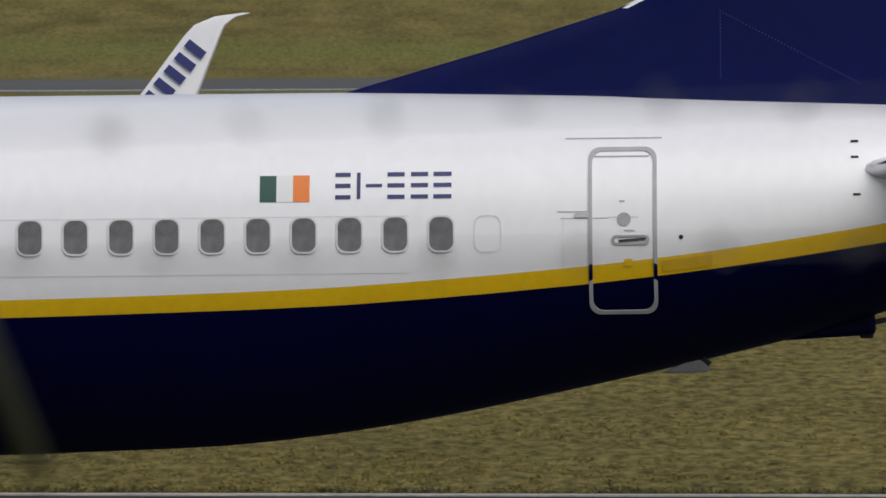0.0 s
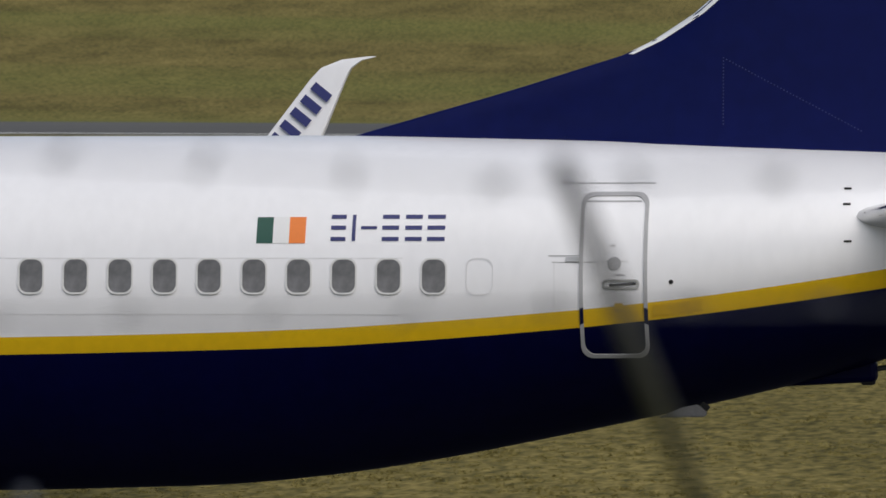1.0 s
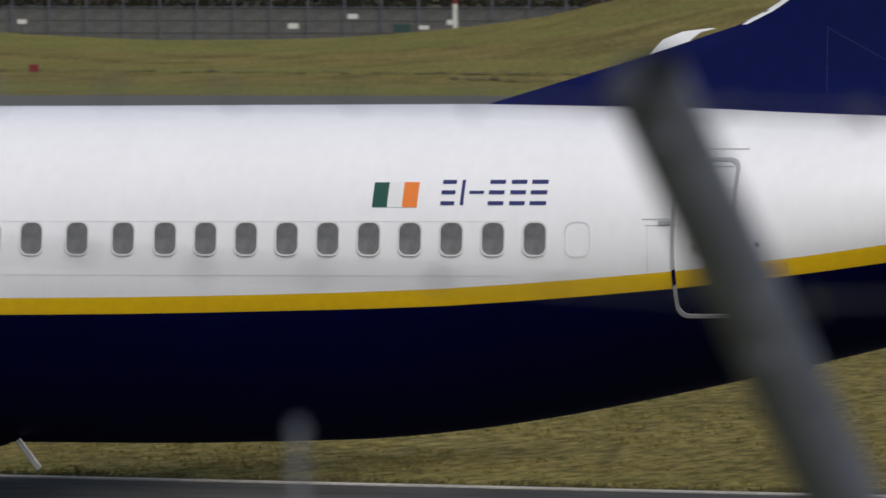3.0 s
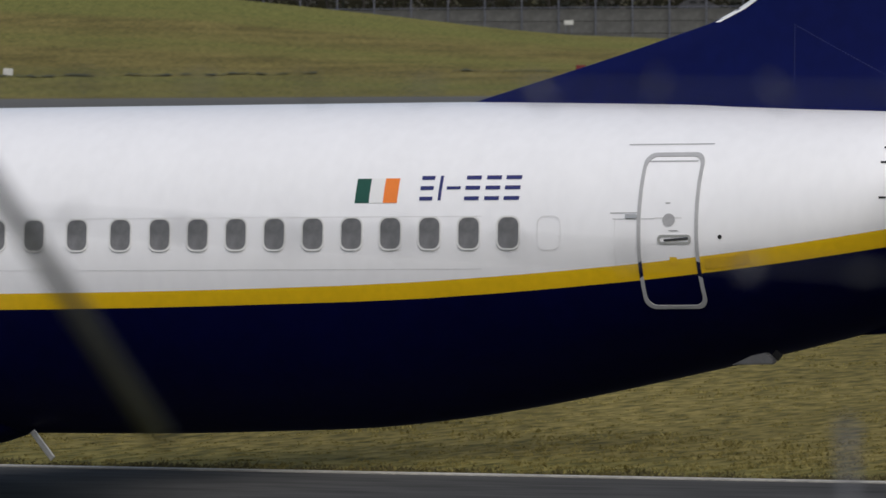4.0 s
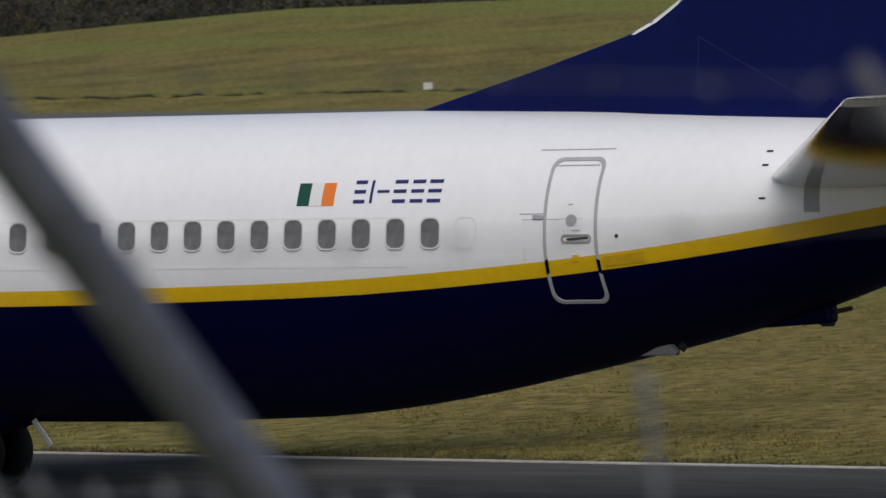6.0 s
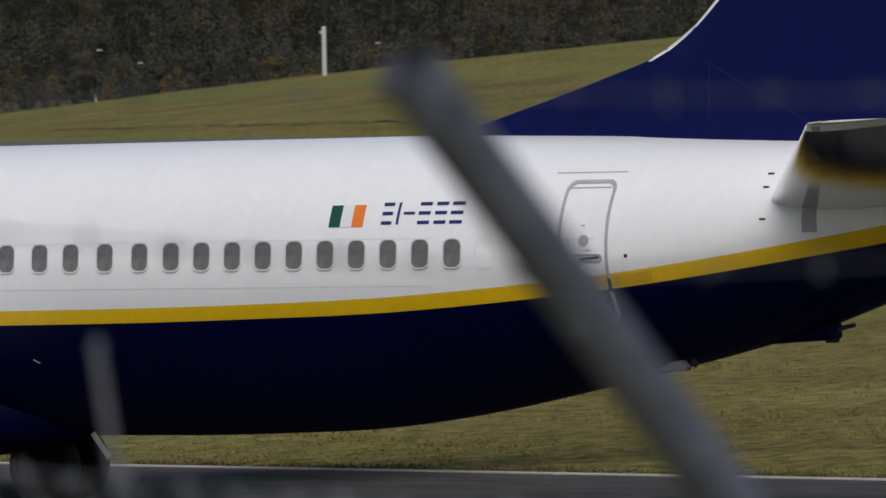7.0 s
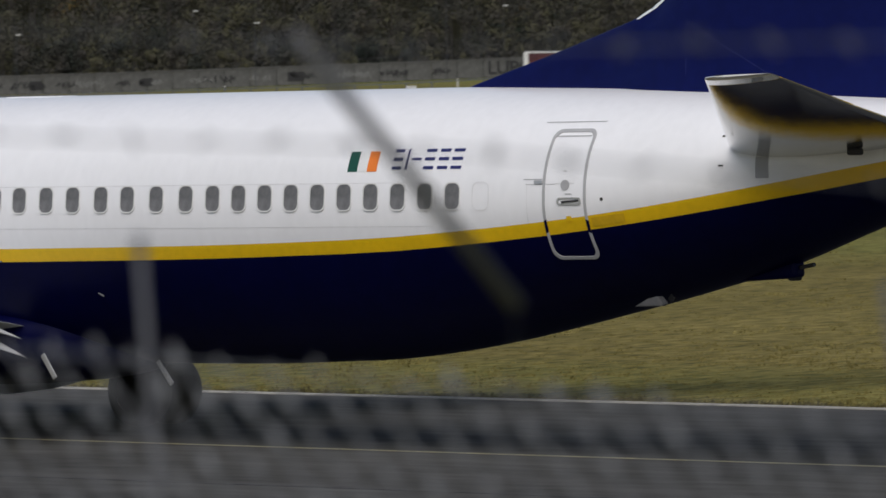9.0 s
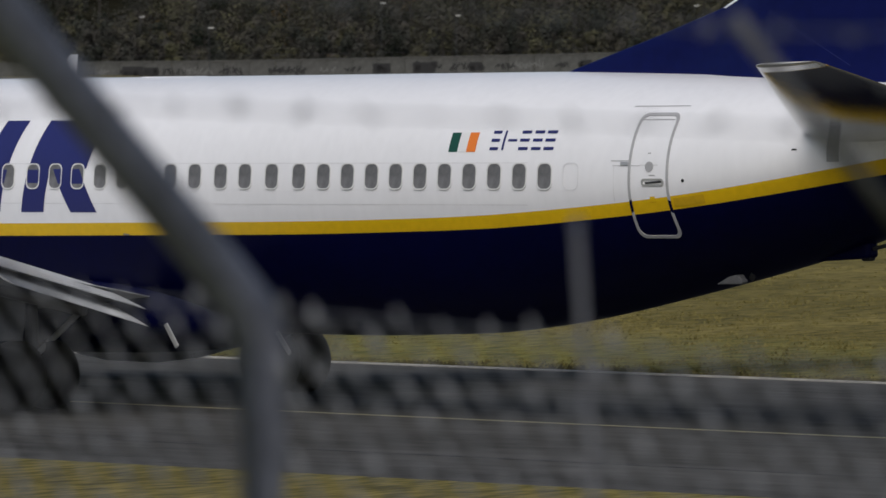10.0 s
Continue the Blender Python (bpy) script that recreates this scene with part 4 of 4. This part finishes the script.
mast(34.4, 735, 0.185, 0.42, "pale square mast on the grass crest")
mast(18.21, 800, 0.34, 0.5, "white mast with a red painted band", True)


def marker_post(az, r, h):
    ob = empty("marker_post", facing(az, r, ground_z(az, r)), "small white roadside marker post", "post", "marker posts")
    part("shaft", box((0.14, 0.1, h), (0, 0, h / 2 - 0.05), 0.02), POLE_WHITE, ob)
    part("band", box((0.15, 0.11, 0.12), (0, 0, h * 0.75), 0.01), SOOT, ob, "black band")


marker_post(36.17, 738, 0.7)
marker_post(39.5, 790, 1.0)
marker_post(41.3, 800, 1.0)


def litter_bin():
    az, r = 37.8, 800.0
    ob = empty("service_cabinet", facing(az, r, ground_z(az, r)), "dark green service cabinet with a pale post", "cabinet")
    part("body", box((1.0, 0.6, 1.7), (0, 0, 0.8), 0.05), material("cabinet_green", (0.012, 0.03, 0.03), 0.6), ob)
    part("lid", box((1.06, 0.66, 0.08), (0, 0, 1.68), 0.02), DARK, ob)
    part("post", box((0.09, 0.08, 1.5), (0.57, -0.1, 0.85), 0.02), POLE_WHITE, ob, "pale post")


litter_bin()


def graffiti_wall():
    wall = empty("wall_road", pose(0, 0, 0), "long grey concrete wall covered in dark and pale graffiti", "wall", kind="structure")
    r, step = 852.0, 0.2
    w = r * radians(step)
    panel = bm_mesh("panel", box((w - 0.05, 0.25, 2.1), (0, 0, 0), 0.03), CONCRETE)
    cope = bm_mesh("coping", box((w, 0.4, 0.14), (0, 0, 0), 0.02), CONCRETE)
    rnd = random.Random(7)
    az = 35.8
    while az < 48.5:
        z = height_at(FOOT(az) + 0.015, r)
        ob = new("panel", panel)
        ob.parent = wall
        ob.matrix_basis = facing(az, r, z + 0.85)
        ob = new("coping", cope)
        ob.parent = wall
        ob.matrix_basis = facing(az, r, z + 1.94)
        az += step
    # unreadable tags: strokes and blots
    def tag(az, width, height, mt, solid):
        z = height_at(FOOT(az) + 0.015, r) + 0.75
        bm = bmesh.new()
        if solid:
            add_box(bm, (width, 0.02, height), (0, 0, 0), 0.0)
            for k in range(5):
                a = rnd.uniform(0, 6.28)
                add_box(bm, (height * 0.6, 0.022, height * 0.55), (rnd.uniform(-0.5, 0.5) * width, 0, rnd.uniform(-0.3, 0.3) * height), 0.0, Matrix.Rotation(a, 4, "Y"))
        else:
            n = max(3, int(width / 0.55))
            for k in range(n):
                x = -width / 2 + width * (k + 0.5) / n
                for j in range(rnd.choice((2, 3))):
                    add_box(bm, (0.14, 0.02, height * rnd.uniform(0.5, 1.0)), (x + rnd.uniform(-0.2, 0.2), 0.001 * j, rnd.uniform(-0.1, 0.1)), 0.0, Matrix.Rotation(rnd.uniform(-1.2, 1.2), 4, "Y"))
        ob = part("tag", bm, mt, wall)
        ob.matrix_basis = facing(az, r - 0.145, z)
    for az, wd, h, mt, s in ((39.65, 1.2, 1.0, SOOT, 0), (39.95, 2.2, 1.3, SOOT, 0), (40.75, 1.9, 1.1, SOOT, 1), (37.2, 4.5, 1.1, SOOT, 0), (36.6, 4, 1.0, PALE_PAINT, 0), (41.35, 3.8, 1.1, SOOT, 0), (41.9, 1.3, 0.9, SOOT, 1), (42.35, 3.8, 1.2, PALE_PAINT, 0), (42.75, 1.4, 1.0, SOOT, 1), (43.15, 2.6, 1.2, SOOT, 1), (43.7, 2.0, 0.8, SOOT, 0), (44.2, 4.2, 1.3, SOOT, 0), (44.9, 3.5, 1.2, PALE_PAINT, 0), (45.4, 2.4, 1.3, SOOT, 1), (46.1, 4, 1.0, PALE_PAINT, 0), (40.35, 2.6, 0.9, PALE_PAINT, 0)):
        tag(az, wd, h, mt, s)
    for i in range(34):
        a = 36.0 + i * 0.36 + rnd.uniform(-0.1, 0.1)
        if 38.2 < a < 39.4:
            continue
        tag(a, rnd.uniform(0.8, 3.4), rnd.uniform(0.6, 1.3), rnd.choice((SOOT, SOOT, PALE_PAINT)), rnd.random() < 0.2)
    # one word sprayed twice, dark and pale
    for az, mt, size in ((39.09, SOOT, 2.1), (38.5, PALE_PAINT, 2.1)):
        letters = bpy.data.curves.new("sprayed_word", "FONT")
        letters.body, letters.size, letters.extrude, letters.offset = "LUPO", size, 0.01, 0.045
        letters.align_x = "CENTER"
        letters.materials.append(mt)
        ob = new("sprayed_word", letters)
        ob.parent = wall
        ob.matrix_basis = facing(az, r - 0.16, height_at(FOOT(az) + 0.015, r) + 0.15) @ Matrix.Rotation(radians(90), 4, "X")
    # rail on the wall
    bm = bmesh.new()
    prev = None
    for i in range(62):
        a = 35.8 + 0.2 * i
        p = polar(a, r, height_at(FOOT(a) + 0.015, r) + 2.55)
        add_tube(bm, p, p - Vector((0, 0, 0.6)), 0.03, seg=5)
        if prev is not None:
            add_tube(bm, prev, p, 0.02, seg=5)
        prev = p
    part("rail", bm, DARK, wall)


graffiti_wall()


def guard_rail():
    rail = empty("guard_rail", pose(0, 0, 0), "pale steel guard rail along the far road", "guard rail")
    bm = bmesh.new()
    prev = None
    for i in range(46):
        a = 37.9 + 0.2 * i
        p = polar(a, 792, ground_z(a, 792) + 0.7)
        part("post", box((0.12, 0.12, 0.9), p - Vector((0, 0, 0.4)), 0.02), GALV, rail)
        if prev is not None:
            add_tube(bm, prev, p, 0.055, seg=6)
        prev = p
    part("beam", bm, GALV, rail)


guard_rail()


def street_lamp(az, el, r):
    zg = ground_z(az, r)
    h = height_at(el, r) - zg
    ob = empty("street_lamp", facing(az, r, zg), "tall thin street lamp with a small pale head", "street lamp", "street lamps by the far road")
    part("pole", tube((0, 0, -0.2), (0, 0, h - 0.1), 0.05, 0.035, seg=8), DARK, ob)
    part("head", box((0.65, 0.3, 0.15), (0.25, 0, h), 0.05), POLE_WHITE, ob, "pale lamp head")


for az, el, r in ((34.0, 0.05, 890), (35.84, -0.07, 846), (36.15, 0.035, 890), (37.39, 0.065, 890), (37.8, 0.16, 846), (39.14, -0.0, 890), (39.58, 0.1, 846), (41.06, -0.1, 846), (41.53, 0.0, 890), (42.9, -0.16, 846), (43.48, -0.06, 890), (44.81, -0.24, 846), (45.34, -0.15, 890)):
    street_lamp(az, el, r)


# ---- vehicles on the far roads ----
def wheels_for(parent, xs, y, r, w):
    for x in xs:
        for s in (-1, 1):
            wl = part("wheel", tube((0, -w / 2, 0), (0, w / 2, 0), r, seg=18), BLACK, parent)
            wl.location = (x, s * y, r)
            part("rim", tube((0, -w / 2 - 0.01, 0), (0, w / 2 + 0.01, 0), r * 0.55, seg=12), GALV, wl)


def build_truck():
    """Drives along +x."""
    tk = empty("lorry", pose(0, 0, 0), "white lorry with a dark red curtain-sided trailer", "lorry")
    part("curtain", box((11.1, 2.5, 2.75), (-4.75, 0, 2.45), 0.05), TARP, tk, "dark red tarpaulin curtain")
    part("roof_panel", box((11.2, 2.55, 0.16), (-4.75, 0, 3.9), 0.04), CAR_WHITE, tk, "white trailer roof")
    part("rear_frame", box((0.5, 2.56, 2.85), (-10.25, 0, 2.45), 0.04), CAR_WHITE, tk)
    part("front_frame", box((0.25, 2.56, 2.85), (0.85, 0, 2.45), 0.04), CAR_WHITE, tk)
    for i in range(10):
        part("strap", box((0.06, 2.54, 2.6), (-9.4 + i * 1.02, 0, 2.4), 0.0), TARP, tk)
    part("chassis", box((13.6, 1.0, 0.3), (-3.5, 0, 0.85), 0.03), DARK, tk)
    part("side_guard", box((5.0, 2.4, 0.35), (-3.5, 0, 0.75), 0.03), DARK, tk)
    cab = bmesh.new()
    pts = [(1.35, 0.6), (3.55, 0.6), (3.6, 1.6), (3.45, 2.9), (2.9, 3.75), (1.7, 3.85), (1.35, 3.6)]
    vs = [[cab.verts.new((x, s * 1.22, z)) for x, z in pts] for s in (-1, 1)]
    for i in range(len(pts)):
        k = (i + 1) % len(pts)
        cab.faces.new((vs[0][i], vs[0][k], vs[1][k], vs[1][i]))
    cab.faces.new(vs[0])
    cab.faces.new(vs[1])
    bmesh.ops.bevel(cab, geom=list(cab.edges), offset=0.08, segments=2, affect="EDGES")
    cb = part("cab", cab, CAR_WHITE, tk, "white driver's cab")
    for s in (-1, 1):
        part("side_window", box((0.85, 0.04, 0.7), (2.75, s * 1.235, 2.25), 0.015), CAR_GLASS, cb)
        part("mirror", box((0.12, 0.2, 0.6), (3.5, s * 1.38, 2.4), 0.04), DARK, cb)
        part("step", box((0.9, 0.06, 0.5), (2.7, s * 1.22, 0.75), 0.02), DARK, cb)
    part("windscreen", box((0.05, 2.2, 0.95), (3.5, 0, 2.35), 0.02, Matrix.Rotation(radians(-6), 4, "Y")), CAR_GLASS, cb)
    wheels_for(tk, (2.8, -0.4, -6.9, -8.1, -9.3), 1.05, 0.5, 0.32)
    return tk


def build_car(name, label, paint, length, height, van=False):
    car = empty(name, pose(0, 0, 0), label, "van" if van else "car")
    L, H = length / 2, height
    if van:
        pts = [(-L, 0.35), (L, 0.35), (L, 0.85), (L - 0.7, 1.15), (L - 1.5, H - 0.05), (-L + 0.1, H), (-L, H - 0.2)]
    else:
        pts = [(-L, 0.35), (L, 0.35), (L, 0.7), (L - 0.9, 0.95), (L - 1.7, H), (-L + 1.1, H), (-L + 0.35, 1.0), (-L, 0.9)]
    bm = bmesh.new()
    vs = [[bm.verts.new((x, s * 0.88, z)) for x, z in pts] for s in (-1, 1)]
    for i in range(len(pts)):
        k = (i + 1) % len(pts)
        bm.faces.new((vs[0][i], vs[0][k], vs[1][k], vs[1][i]))
    bm.faces.new(vs[0])
    bm.faces.new(vs[1])
    bmesh.ops.bevel(bm, geom=list(bm.edges), offset=0.07, segments=2, affect="EDGES")
    part("body", bm, paint, car)
    for s in (-1, 1):
        spots = ((L - 1.55, 0.75),) if van else ((L - 1.75, 0.8), (-L + 1.6, 0.8))
        for x, w in spots:
            part("side_window", box((w, 0.03, 0.36), (x, s * 0.885, H - 0.32), 0.01), CAR_GLASS, car)
    part("windscreen", box((0.04, 1.4, 0.6), (L - 1.28, 0, H - 0.3), 0.01, Matrix.Rotation(radians(-52), 4, "Y")), CAR_GLASS, car)
    wheels_for(car, (L - 0.85, -L + 0.85), 0.8, 0.33, 0.22)
    return car


lorry = build_truck()
van = build_car("delivery_van", "small white delivery van driving along the far road", CAR_WHITE, 5.2, 1.95, True)
white_car = build_car("car", "white estate car driving along the raised road", CAR_WHITE, 4.6, 1.45)
dark_car = build_car("car", "dark grey car driving along the raised road", DARK, 4.5, 1.45)


def road_pose(az, r, z):
    return Matrix.Translation(polar(az, r, z)) @ Matrix.Rotation(radians(az), 4, "Z")


# ---- woods on the hillside: trunks, limbs and clumps of leaves ----
def quick_mesh(name, verts, size, mt):
    """A mesh of loose polygons with that many corners each, from one array of points."""
    n = len(verts)
    me = bpy.data.meshes.new(name)
    me.vertices.add(n)
    me.vertices.foreach_set("co", np.ascontiguousarray(verts, dtype=np.float32).ravel())
    me.loops.add(n)
    me.loops.foreach_set("vertex_index", np.arange(n, dtype=np.int32))
    me.polygons.add(n // size)
    me.polygons.foreach_set("loop_start", np.arange(0, n, size, dtype=np.int32))
    me.materials.append(mt)
    me.update(calc_edges=True)
    return new(name, me)


def leaf_cloud(out, rng, centre, rad, count, size):
    """Adds count small leaf sprays round a clump's centre, turned mostly outwards."""
    d = rng.normal(size=(count, 3))
    d /= np.linalg.norm(d, axis=1)[:, None]
    p = centre + d * rad * rng.uniform(0.3, 1.05, (count, 1)) ** 0.55
    face = d + (0, 0, 0.45) + rng.normal(size=(count, 3)) * 0.28
    a = np.cross(face, rng.normal(size=(count, 3)))
    a /= np.linalg.norm(a, axis=1)[:, None]
    b = np.cross(face, a)
    b /= np.linalg.norm(b, axis=1)[:, None]
    s = size * rng.uniform(0.5, 1.5, (count, 1))
    out.append(np.stack([p - a * s, p + b * s * 0.6, p + a * s, p - b * s * 0.7], 1))


def prism(verts, faces, a, b, r0, r1):
    k = len(verts)
    for c, r in ((a, r0), (b, r1)):
        for i in range(4):
            t = i * math.pi / 2
            verts.append(np.array((c[0] + r * math.cos(t), c[1] + r * math.sin(t), c[2])))
    for i in range(4):
        j = (i + 1) % 4
        faces.append((k + i, k + j, k + 4 + j, k + 4 + i))


def build_woods(name, label, az0, az1, rows, mt, leaf, seed, base=None, count=90):
    """Rows of (range, gap in degrees, height); each tree has a trunk, limbs and 8 to 15 clumps of leaves."""
    rng = np.random.default_rng(seed)
    sprays, tv, tf = [], [], []
    for r, gap, tall in rows:
        az = az0 + rng.uniform(0, gap)
        while az < az1:
            rr = r + rng.uniform(-9, 9)
            z = base(az, rr) if base else terrain(az, rr)
            h = tall * rng.uniform(0.55, 1.25)
            wide = rng.uniform(0.28, 0.48)
            p = np.array(polar(az, rr, z))
            top = p + np.array((rng.uniform(-0.6, 0.6), 0, h))
            prism(tv, tf, p - (0, 0, 0.5), p + (top - p) * 0.85, 0.16 * h / 8, 0.04)
            n = int(rng.integers(8, 16))
            for _ in range(n):
                f = rng.uniform(0.12, 0.95)
                reach = h * wide * (1.15 - f * 0.85)
                t = rng.uniform(0, 2 * math.pi)
                c = p + (top - p) * f + np.array((math.cos(t), math.sin(t), 0)) * reach * math.sqrt(rng.uniform(0.1, 1))
                prism(tv, tf, p + (top - p) * f * 0.7, c, 0.06, 0.02)
                rad = h * rng.uniform(0.1, 0.2)
                leaf_cloud(sprays, rng, c, np.array((rad, rad, rad * rng.uniform(0.8, 1.3))), int(count / n), leaf)
            az += gap * rng.uniform(0.5, 1.5)
    ob = quick_mesh(name, np.concatenate(sprays).reshape(-1, 3), 4, mt)
    tagged(ob, label, "trees", kind="stuff")
    tr = mesh_object("trunk", tv, tf, BARK, ob, smooth=False)
    tagged(tr, kind="stuff")


build_woods("hillside_wood", "dense grey-brown autumn wood on the hillside", 29.5, 49.5, [(886, 0.22, 4.5), (898, 0.22, 6.5), (915, 0.22, 8.5), (940, 0.24, 10), (975, 0.26, 12), (1020, 0.3, 13), (1080, 0.36, 14), (1160, 0.44, 15)], WOOD, 0.16, 3, count=1250)
build_woods("roadside_wood", "dark autumn wood beyond the raised road", 13, 28, [(930, 0.35, 9), (1000, 0.4, 10), (1100, 0.45, 12)], WOOD, 0.26, 4, count=260)
build_woods("yellow_bushes", "yellow-leaved autumn bushes along the grass crest", 33.0, 37.3, [(774, 0.7, 2.2), (798, 0.62, 5.0)], BUSH, 0.1, 5, count=420, base=lambda a, r: height_at(CREST(a) - 0.06, r))
build_woods("crest_scrub", "dark green scrub behind the grass crest", 30.5, 37.4, [(782, 0.3, 3.0), (800, 0.24, 5.2), (815, 0.28, 6.2)], WOOD, 0.12, 6, count=620, base=lambda a, r: height_at(CREST(a) - 0.1, r))


def blades(name, label, mt, x, y, h, w, lean, rng):
    """Three-cornered blades of grass standing on the ground."""
    n = len(x)
    turn = rng.uniform(-0.9, 0.9, n)
    tip = rng.uniform(-1, 1, (n, 2)) * h[:, None] * lean
    verts = np.empty((n, 3, 3))
    dx, dy = w * np.cos(turn), w * np.sin(turn)
    verts[:, 0] = np.stack([x - dx, y - dy, np.full(n, -0.006)], 1)
    verts[:, 1] = np.stack([x + dx, y + dy, np.full(n, -0.006)], 1)
    verts[:, 2] = np.stack([x + tip[:, 0], y + tip[:, 1], h], 1)
    ob = quick_mesh(name, verts.reshape(-1, 3), 3, mt)
    tagged(ob, label, "grass", kind="stuff")


def grass_tufts():
    """Short dry grass on the strip beyond the taxiway in uneven tufts, thinning out with distance."""
    rng = np.random.default_rng(11)
    n = 48000
    cx, cy = rng.uniform(-175, 22, n), 11.0 + rng.exponential(26.0, n)
    big = rng.uniform(0.35, 1.3, n) * (0.75 + 0.35 * np.sin(cx * 0.4 + 3 * np.sin(cy * 0.3)))
    k = 11
    x = np.repeat(cx, k) + rng.normal(0, 0.075, n * k) * np.repeat(big, k)
    y = np.repeat(cy, k) + rng.normal(0, 0.16, n * k) * np.repeat(big, k)
    h = rng.uniform(0.015, 0.06, n * k) * np.repeat(big, k)
    blades("grass_tufts", "short dry straw-coloured grass in tufts beside the taxiway", GRASS, x, np.maximum(y, 10.95), h, rng.uniform(0.008, 0.026, n * k), 0.9, rng)


grass_tufts()


def edge_grass():
    """Short ragged darker grass along the taxiway's edging."""
    rng = np.random.default_rng(12)
    n = 30000
    x = rng.uniform(-150, 20, n)
    y = 10.93 + np.abs(rng.normal(0, 0.5, n))
    h = rng.uniform(0.02, 0.075, n) * (0.6 + 0.6 * np.sin(x * 0.9) ** 2 + 0.3 * np.sin(x * 5.1))
    blades("edge_grass", "ragged olive grass along the taxiway edge", EDGE_GRASS, x, y, h, rng.uniform(0.008, 0.03, n), 0.7, rng)


edge_grass()


def earth_streak(az0, az1, el0, el1, seed):
    """A thin line of bare dark earth and weeds along the rising grass."""
    rng = np.random.default_rng(seed)
    verts, faces = [], []
    n = int((az1 - az0) / 0.05)
    last = None
    for i in range(n):
        u = i / n
        a = az0 + (az1 - az0) * u
        r = grass_range(a, el0 + (el1 - el0) * u + 0.004 * math.sin(i * 0.7))
        w = max(0.15, rng.normal(1.6, 1.2)) * (1 if rng.random() < 0.85 else 0.1)
        k = len(verts)
        for rr in (r, r + w):
            p = polar(a, rr)
            verts.append((p.x, p.y, terrain(a, rr) + 0.12))
        if last is not None:
            faces.append((last, k, k + 1, last + 1))
        last = k
    ob = mesh_object("earth_streak", verts, faces, WEED, smooth=False)
    tagged(ob, "thin dark streak of bare earth and weeds", "earth", kind="stuff")


WEED = material("weedy_earth", (0.045, 0.045, 0.015), 0.95, spread=0.4, scale=0.3, fine=2.0)
earth_streak(15.5, 22.5, -0.56, -0.52, 1)
earth_streak(16.5, 18.3, -0.64, -0.58, 2)
earth_streak(23.5, 37.0, -0.53, -0.58, 3)


# ---- what moves ----
def motions():
    walk(airliner, [(0.5 * i, airliner_pose(0.5 * i)) for i in range(21)])
    walk(lorry, [(t, road_pose(39.12 + 1.88 * (8.5 - t), 746, ground_z(39.4, 746) + 0.02)) for t in (0.0, 2.5, 5.0, 7.5, 10.0)])
    walk(van, [(t, road_pose(38.2 + 2.06 * (8.5 - t), 770, ground_z(38.2 + 2.06 * (8.5 - t), 770) + 0.02)) for t in (0.0, 2.5, 5.0, 7.0, 7.5, 8.0, 8.25, 8.5, 8.75, 9.0, 9.5, 10.0)])
    walk(white_car, [(t, road_pose(17.47 + 1.5 * (2.5 - t), 842, DECK)) for t in (0.0, 5.0, 10.0)])
    walk(dark_car, [(t, road_pose(21.75 + 1.5 * (3.2 - t), 842, DECK)) for t in (0.0, 5.0, 10.0)])


motions()
